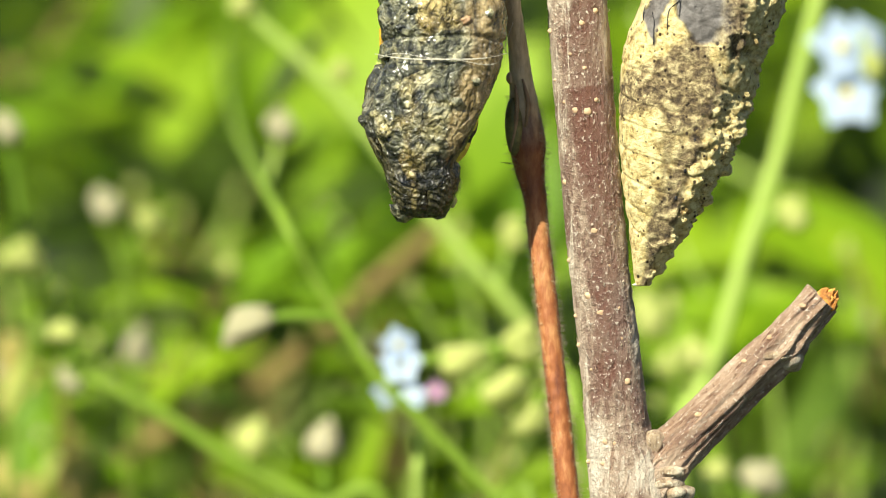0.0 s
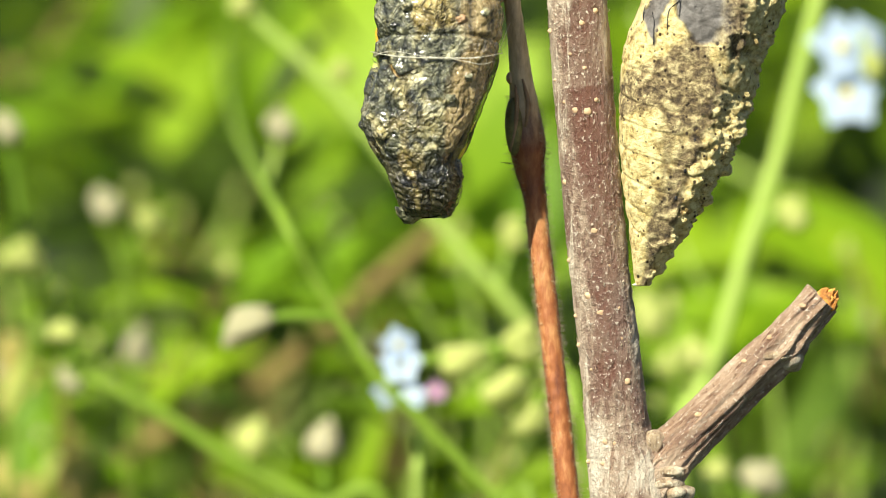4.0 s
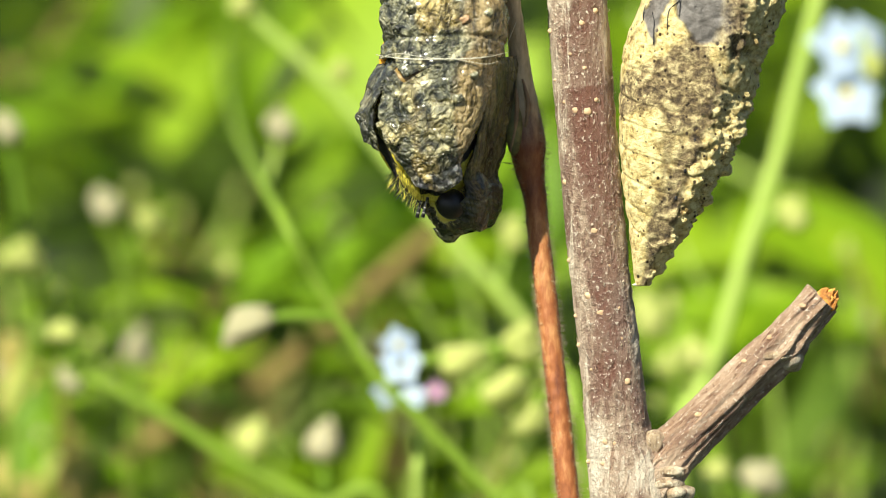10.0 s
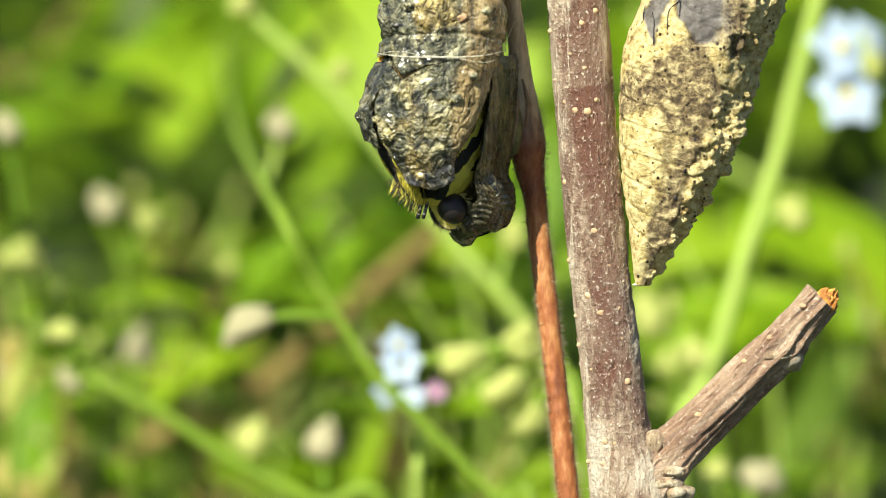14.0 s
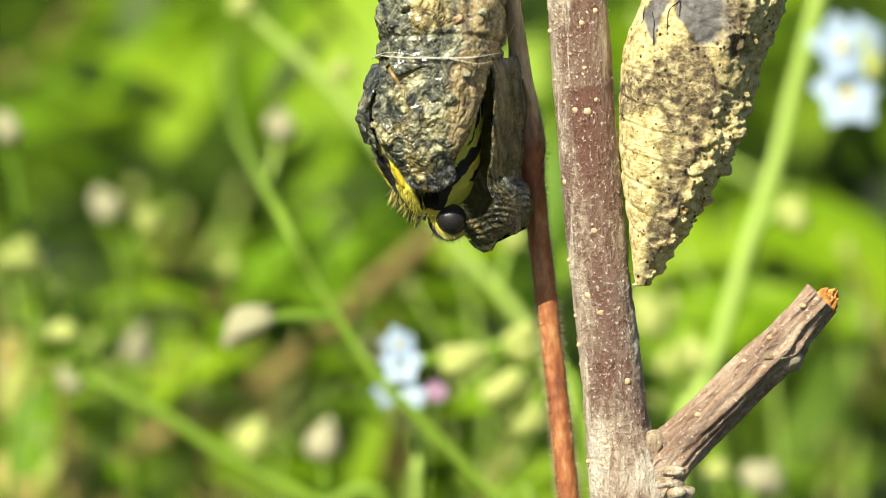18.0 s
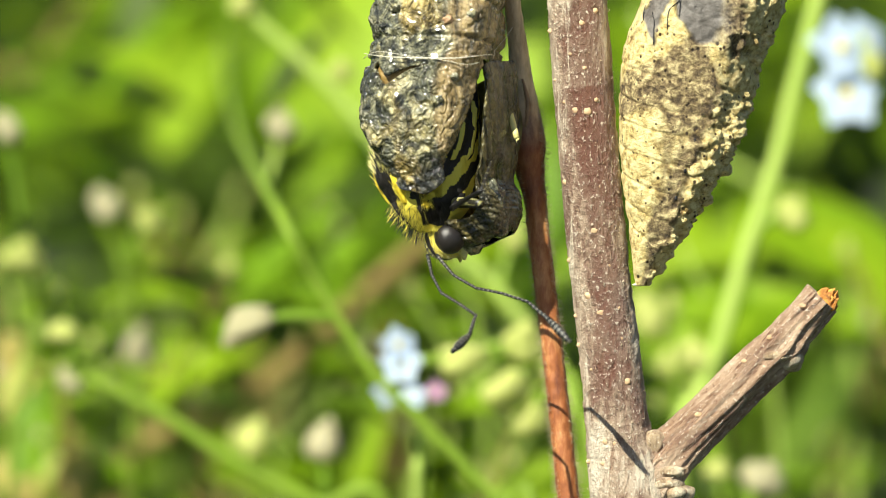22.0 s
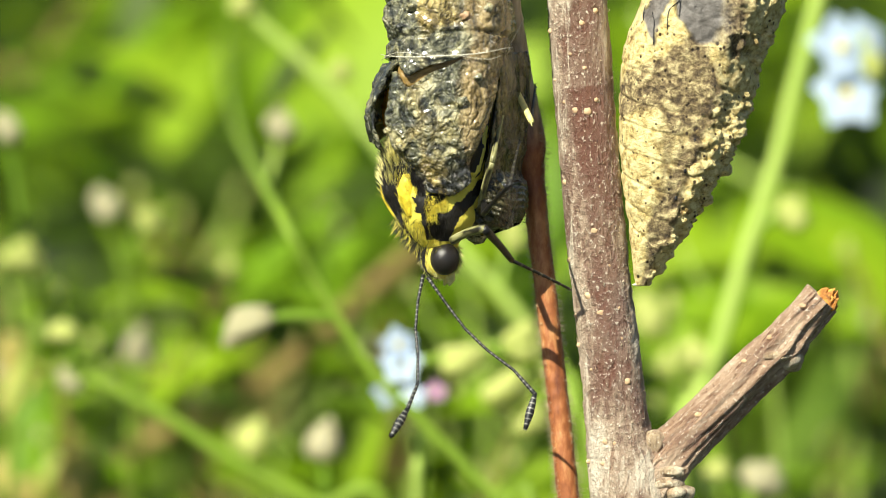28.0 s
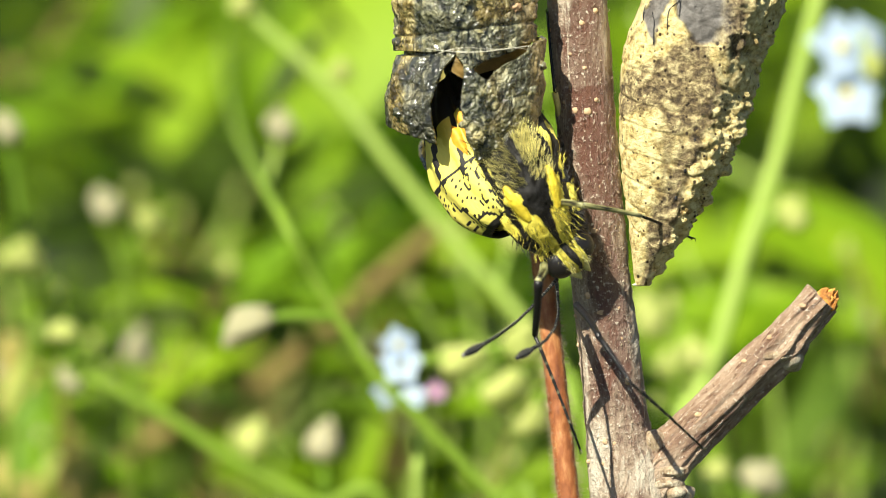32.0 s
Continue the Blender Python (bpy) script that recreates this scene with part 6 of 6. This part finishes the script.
# four places along the near antenna, base first
NEAR_ANTENNA_EARLY = [(0, 745, 380, 780, 250, 810, 130, 828, 40), (18.2, 750, 390, 785, 260, 812, 140, 830, 50), (18.4, 745, 395, 790, 300, 830, 230, 860, 150), (18.6, 722, 398, 770, 380, 830, 370, 900, 370), (18.8, 705, 409, 770, 440, 880, 430, 985, 450), (19, 701, 409, 766, 443, 914, 439, 1001, 470),
    (20, 684, 408, 738, 452, 880, 480, 942, 529), (21, 692, 412, 755, 455, 880, 484, 944, 533), (21.5, 705, 418, 765, 465, 880, 490, 955, 545), (22, 773, 452, 821, 500, 917, 525, 980, 583)]
NEAR_ANTENNA_MIDDLE = [(22.5, 705, 432, 770, 465, 880, 455, 960, 500), (23, 662, 409, 766, 478, 888, 517, 923, 587), (23.2, 662, 415, 740, 470, 840, 530, 890, 600), (23.5, 640, 420, 655, 510, 690, 600, 705, 690), (24, 669, 430, 697, 522, 775, 626, 762, 704), (24.5, 690, 445, 725, 540, 805, 640, 800, 705),
    (25, 706, 457, 756, 548, 842, 644, 852, 711), (25.5, 745, 478, 800, 575, 885, 660, 880, 725), (27.5, 742, 484, 815, 590, 905, 670, 905, 735), (28, 757, 491, 836, 596, 940, 683, 931, 743)]
NEAR_ANTENNA_LATE = [(28.5, 772, 500, 830, 600, 915, 690, 935, 750), (29, 746, 510, 794, 625, 861, 731, 837, 798), (29.5, 660, 471, 573, 577, 486, 692, 419, 721), (30, 656, 470, 600, 530, 520, 630, 420, 706), (30.5, 655, 465, 560, 510, 480, 560, 375, 610), (31, 723, 487, 653, 600, 592, 713, 525, 763),
    (31.2, 745, 490, 670, 600, 620, 690, 545, 750), (31.6, 845, 495, 740, 580, 670, 660, 590, 690), (31.8, 920, 500, 860, 570, 810, 620, 770, 640), (32, 985, 495, 935, 545, 895, 572, 862, 590)]
NEAR_ANTENNA = NEAR_ANTENNA_EARLY + NEAR_ANTENNA_MIDDLE + NEAR_ANTENNA_LATE
# hip, knee, ankle and claw
FRONT_LEG_EARLY = [(0, 746, 270, 750, 170, 754, 48, 756, -167), (18.2, 746, 270, 750, 170, 754, 48, 756, -167), (18.4, 780, 330, 840, 260, 800, 370, 850, 220), (18.8, 760, 340, 845, 330, 800, 360, 860, 240), (19, 750, 345, 862, 332, 800, 350, 748, 352), (20, 750, 345, 830, 340, 790, 335, 760, 330),
    (21, 750, 345, 830, 335, 790, 340, 770, 330), (22, 790, 360, 850, 362, 790, 362, 760, 362), (22.5, 735, 335, 815, 325, 825, 420, 860, 380), (23, 714, 326, 801, 322, 844, 443, 875, 396)]
FRONT_LEG_MIDDLE = [(23.5, 700, 335, 805, 328, 840, 440, 960, 590), (24, 740, 348, 827, 335, 810, 452, 1001, 604), (25, 770, 375, 852, 351, 809, 447, 1001, 606), (25.5, 800, 400, 860, 370, 870, 460, 1020, 560), (27.5, 800, 415, 850, 400, 900, 455, 1040, 525), (28, 801, 426, 855, 405, 905, 461, 1044, 530),
    (28.5, 815, 440, 865, 420, 920, 465, 1044, 530), (29, 800, 440, 840, 445, 880, 455, 910, 470), (29.5, 760, 425, 842, 394, 890, 519, 1087, 702), (30, 749, 417, 840, 391, 828, 502, 1018, 613)]
FRONT_LEG_LATE = [(30.5, 750, 415, 840, 395, 835, 500, 1018, 610), (31, 820, 420, 888, 404, 862, 491, 1014, 613), (31.4, 860, 430, 905, 440, 885, 560, 1050, 640), (31.6, 890, 450, 920, 490, 890, 590, 1110, 678), (31.8, 930, 470, 948, 514, 924, 577, 1116, 668), (32, 960, 470, 949, 496, 944, 591, 1023, 791)]
FRONT_LEG = FRONT_LEG_EARLY + FRONT_LEG_MIDDLE + FRONT_LEG_LATE
# hip, knee, ankle and claw
OTHER_FRONT_LEG_EARLY = [(0, 756, 270, 760, 170, 764, 52, 766, -148), (18.2, 756, 270, 760, 170, 764, 52, 766, -148), (18.4, 790, 300, 835, 240, 830, 350, 850, 210), (19, 828, 280, 762, 362, 800, 350, 860, 260), (21, 828, 285, 780, 350, 820, 340, 860, 260), (22, 840, 300, 800, 370, 850, 340, 880, 260),
    (23, 788, 248, 866, 356, 850, 420, 880, 330), (24, 823, 313, 770, 404, 810, 391, 870, 300), (25, 830, 330, 800, 390, 850, 385, 900, 310), (28, 850, 340, 855, 380, 900, 330, 920, 250)]
OTHER_FRONT_LEG_MIDDLE = [(29, 820, 410, 845, 430, 850, 440, 870, 400), (29.5, 813, 423, 761, 510, 840, 520, 948, 538), (30, 810, 422, 753, 517, 840, 520, 953, 539), (30.5, 815, 422, 800, 510, 880, 520, 960, 545), (31, 880, 474, 892, 600, 980, 640, 1140, 743), (31.6, 930, 490, 940, 590, 1000, 640, 1130, 720),
    (31.8, 960, 510, 990, 590, 1050, 650, 1180, 750), (32, 1018, 539, 1055, 595, 1105, 670, 1236, 787)]
OTHER_FRONT_LEG = OTHER_FRONT_LEG_EARLY + OTHER_FRONT_LEG_MIDDLE
# hip, knee, ankle and claw
MIDDLE_LEG_EARLY = [(0, 761, 270, 765, 160, 769, 35, 771, -125), (18.2, 761, 270, 765, 160, 769, 35, 771, -125), (18.4, 830, 220, 850, 150, 860, 240, 880, 130), (19, 838, 232, 862, 330, 880, 240, 905, 180), (22, 840, 230, 862, 330, 885, 240, 905, 180), (23, 800, 230, 827, 187, 923, 248, 935, 190),
    (24, 836, 252, 857, 348, 890, 280, 915, 180), (28, 850, 374, 870, 290, 892, 191, 905, 130), (29, 840, 375, 870, 290, 885, 200, 900, 140), (29.5, 823, 361, 880, 325, 941, 284, 955, 240)]
MIDDLE_LEG_MIDDLE = [(30, 823, 365, 870, 335, 940, 287, 960, 240), (30.5, 825, 375, 880, 340, 990, 310, 1065, 285), (31, 818, 391, 880, 362, 940, 335, 1088, 287), (31.4, 850, 365, 920, 375, 1030, 385, 1180, 410), (31.6, 897, 343, 983, 391, 1114, 387, 1236, 417), (31.8, 930, 370, 996, 375, 1116, 380, 1227, 423),
    (32, 960, 360, 1027, 365, 1131, 383, 1227, 422)]
MIDDLE_LEG = MIDDLE_LEG_EARLY + MIDDLE_LEG_MIDDLE
# hip, knee, ankle and claw
HIND_LEG_EARLY = [(0, 771, 270, 775, 160, 779, 35, 781, -115), (18.2, 771, 270, 775, 160, 779, 35, 781, -115), (18.4, 850, 170, 870, 110, 880, 200, 900, 60), (18.8, 870, 200, 880, 148, 925, 238, 935, 170), (19, 870, 200, 880, 148, 927, 239, 935, 170), (22, 870, 180, 885, 140, 915, 245, 925, 180),
    (23, 850, 190, 866, 143, 918, 235, 935, 170), (24, 870, 180, 892, 122, 923, 213, 935, 150), (28, 880, 190, 905, 143, 940, 217, 950, 150), (29, 880, 190, 900, 130, 920, 235, 935, 170)]
HIND_LEG_MIDDLE = [(30, 875, 226, 892, 130, 925, 200, 945, 130), (31, 885, 220, 900, 150, 930, 220, 950, 150), (31.6, 930, 200, 950, 100, 975, 150, 985, 60), (31.8, 960, 180, 1010, 235, 985, 120, 975, 0), (32, 985, 250, 1010, 261, 983, 165, 970, 20)]
HIND_LEG = HIND_LEG_EARLY + HIND_LEG_MIDDLE
# ---- the scene ----
ground()
main_twig()
red_twig()
pale_chrysalis()
CHRYSALIS, SHIELD, FLAP, CASE = dark_chrysalis()
BUTTERFLY, FLY_PIECES = butterfly()
named_plants()
random_stalks()
foliage()

# ---- what moves ----
SHIELD_SLIP = [(0, 0), (18, 0), (25, 5), (28, 10), (31.3, 13), (31.6, 12), (32, 11)]     # the loose shield is pushed down the body
SHIELD_LIFT = [(0, 0), (31.3, 0), (31.6, 1.0), (32, 1.4)]     # and off it
SPLIT = [(0, 0), (6.0, 0), (6.5, 0.55), (7, 1), (32, 1)]
CASE_ROLL = [(0, 0), (14, 0), (19, -3), (25, -5), (28, -6), (31.3, -8), (32, -6)]     # the wing case opens outwards
ANTENNAE = {"antenna_far": FAR_ANTENNA, "antenna_near": NEAR_ANTENNA}
LEGS = {"front_near": FRONT_LEG, "front_far": OTHER_FRONT_LEG, "mid_near": MIDDLE_LEG, "hind": HIND_LEG}


def between(table, t):
    """Values of rows (seconds, ...) at t."""
    return profile(table, t)


def limb_pose(a, b):
    """The pose, in plan mm, of a piece whose x axis runs from a towards b."""
    x = (b - a).normalized()
    z = Vector((0, 0, 1))
    if abs(x.z) > 0.95:
        z = Vector((0, 1, 0))
    y = z.cross(x).normalized()
    z = x.cross(y)
    return Matrix.Translation(a * MM) @ Matrix((x, y, z)).transposed().to_4x4()


NECK = at(758, 425, 0) - BF_O          # joint of head and thorax, from the butterfly's origin
ANCHOR = at(778, 100, 0)               # middle of the shell's opening


LONG_WAY = CH_O - ANCHOR               # long axis of the shell


def shell_pose(t):
    """The chrysalis's pose in plan mm."""
    dx, dy, turn, roll = between(SWAY, t)
    return Matrix.Translation((CH_O + Vector((dx * UNIT, -dy * UNIT, 0))) * MM) @ Matrix.Rotation(radians(turn), 4, "Z") @ Matrix.Rotation(radians(roll), 4, LONG_WAY)


def body_pose(t):
    """The body's pose, with the neck where the head wants it and the tail end in the shell, and the head's pose on it."""
    x, y, w, turn, roll = between(BODY_PATH, t)
    rot_y = Matrix.Rotation(radians(roll), 4, "Y")
    head_rot = Matrix.Rotation(radians(turn), 4, "Z") @ rot_y
    eye = HEAD_C - BF_O + S_WAY * 1.4 - NECK
    neck = at(x, y, w + 1.2) - head_rot @ eye
    a = (shell_pose(t) @ ((ANCHOR - CH_O) * MM)) / MM
    d, r = neck - a, NECK + BF_O - ANCHOR
    rot = r.rotation_difference(d).to_matrix().to_4x4() @ rot_y
    body = Matrix.Translation((neck - rot @ NECK) * MM) @ rot
    head = Matrix.Translation(neck * MM) @ head_rot @ Matrix.Translation((HEAD_C - BF_O - NECK) * MM)
    return body, body.inverted() @ head


def chain_curve(pts, w0, pieces, length, away=1.0):
    """Rigid pieces laid along a smooth line; the length that the line lacks goes into depth."""
    fine = [Vector((*q, 0)) for q in spline([(p.x, p.y) for p in pts], 60)]
    cum = [0.0]
    for a, b in zip(fine, fine[1:]):
        cum.append(cum[-1] + (b - a).length)
    flat = min(cum[-1], length * 0.999)
    slope = away * math.sqrt(max(0.0, length * length - flat * flat)) / length
    joint, out = Vector((fine[0].x, fine[0].y, w0)), []
    for i in range(pieces):
        s = cum[-1] * (i + 1) / pieces
        j = next((k for k, c in enumerate(cum) if c >= s - 1e-6), len(cum) - 1)
        s0 = cum[-1] * i / pieces
        j0 = next((k for k, c in enumerate(cum) if c >= s0 - 1e-6), 0)
        d = (fine[j] - fine[j0]).normalized() * math.sqrt(1 - slope * slope)
        nxt = joint + Vector((d.x, d.y, slope)) * (length / pieces)
        out.append((joint, nxt))
        joint = nxt
    return out


def chain_leg(pts, w0, sizes, sign):
    joint, out = Vector((pts[0].x, pts[0].y, w0)), []
    for p, L, sg in zip(pts[1:], sizes, sign):
        L *= UNIT
        d = Vector((p.x - joint.x, p.y - joint.y, 0))
        f = min(d.length, L)
        d = d.normalized() * f if d.length > 1e-6 else Vector((0, 0, 0))
        d.z = sg * math.sqrt(max(0.0, L * L - f * f))
        out.append((joint, joint + d))
        joint = joint + d
    return out


LEG_SIGN = {"front_near": (1, -1, -1), "front_far": (1, 1, -1), "mid_near": (1, -1, -1), "hind": (-1, 1, -1)}
LEG_DEPTH = {"front_near": [(0, 0), (18.4, 0.5), (23, 1.5), (24, 2.5), (29, 2.5), (30, 4.0), (32, 4.5)], "front_far": [(0, -0.5), (29, -1.0), (30, 0.5), (31, 1.6), (32, 3.0)],
             "mid_near": [(0, -0.5), (18.4, 0), (30, 1.0), (31, 3.0), (32, 3.0)], "hind": [(0, -0.5), (18.2, -0.5), (18.6, 1.6), (31, 1.6), (32, 0.5)]}


def motions():
    rows = {k: [] for k in ["root", "shield", "flap", "case", "fly", *FLY_PIECES]}
    rest = {k: v for k, v in CH_HINGE.items()}
    for t in TIMES:
        root = F @ shell_pose(t)
        rows["root"].append((t, root))
        for key, turns in (("shield", between(SHIELD_TURN, t)), ("flap", (*between(FLAP_TURN, t), 0)), ("case", (*between(CASE_TURN, t), *between(CASE_ROLL, t), 0))):
            slip = Vector((0, -between(SHIELD_SLIP, t)[0] * UNIT, between(SHIELD_LIFT, t)[0])) if key == "shield" else Vector()
            m = Matrix.Translation((rest[key] - CH_O + slip) * MM) @ Matrix.Rotation(radians(turns[0]), 4, "Z") @ Matrix.Rotation(radians(turns[2]), 4, "X") @ Matrix.Rotation(radians(turns[1]), 4, "Y")
            if key == "shield":
                whole = m @ Matrix.Translation(-(rest[key] - CH_O) * MM)
            else:
                # shield, flap and case are one piece until the shell splits
                loose = between(SPLIT, t)[0]
                closed = whole @ Matrix.Translation((rest[key] - CH_O) * MM)
                m = closed.lerp(m, loose)
            rows[key].append((t, m))
        body, head = body_pose(t)
        rows["fly"].append((t, F @ body))
        rows["head"].append((t, head))
        back = body.inverted()
        for name, table in ANTENNAE.items():
            v = between(table, t)
            pts = [at(v[i], v[i + 1], 0) for i in range(0, 8, 2)]
            links = chain_curve(pts, 1.0 if name == "antenna_near" else 0.2, 6, (345 if name == "antenna_near" else 330) * UNIT, 0.9 if t > 18.5 else -0.3)
            first = limb_pose(*links[0])
            rows[(name, 0)].append((t, back @ first))
            for i in range(1, 6):
                rows[(name, i)].append((t, first.inverted() @ limb_pose(*links[i])))
        for name, table in LEGS.items():
            v = between(table, t)
            pts = [at(v[i], v[i + 1], 0) for i in range(0, 8, 2)]
            links = chain_leg(pts, between(LEG_DEPTH[name], t)[0], LEG_SIZES[name], LEG_SIGN[name])
            first = limb_pose(*links[0])
            rows[(name, 0)].append((t, back @ first))
            for i in (1, 2):
                rows[(name, i)].append((t, first.inverted() @ limb_pose(*links[i])))
    for key, ob in (("root", CHRYSALIS), ("shield", SHIELD), ("flap", FLAP), ("case", CASE), ("fly", BUTTERFLY), *FLY_PIECES.items()):
        walk(ob, rows[key])


motions()
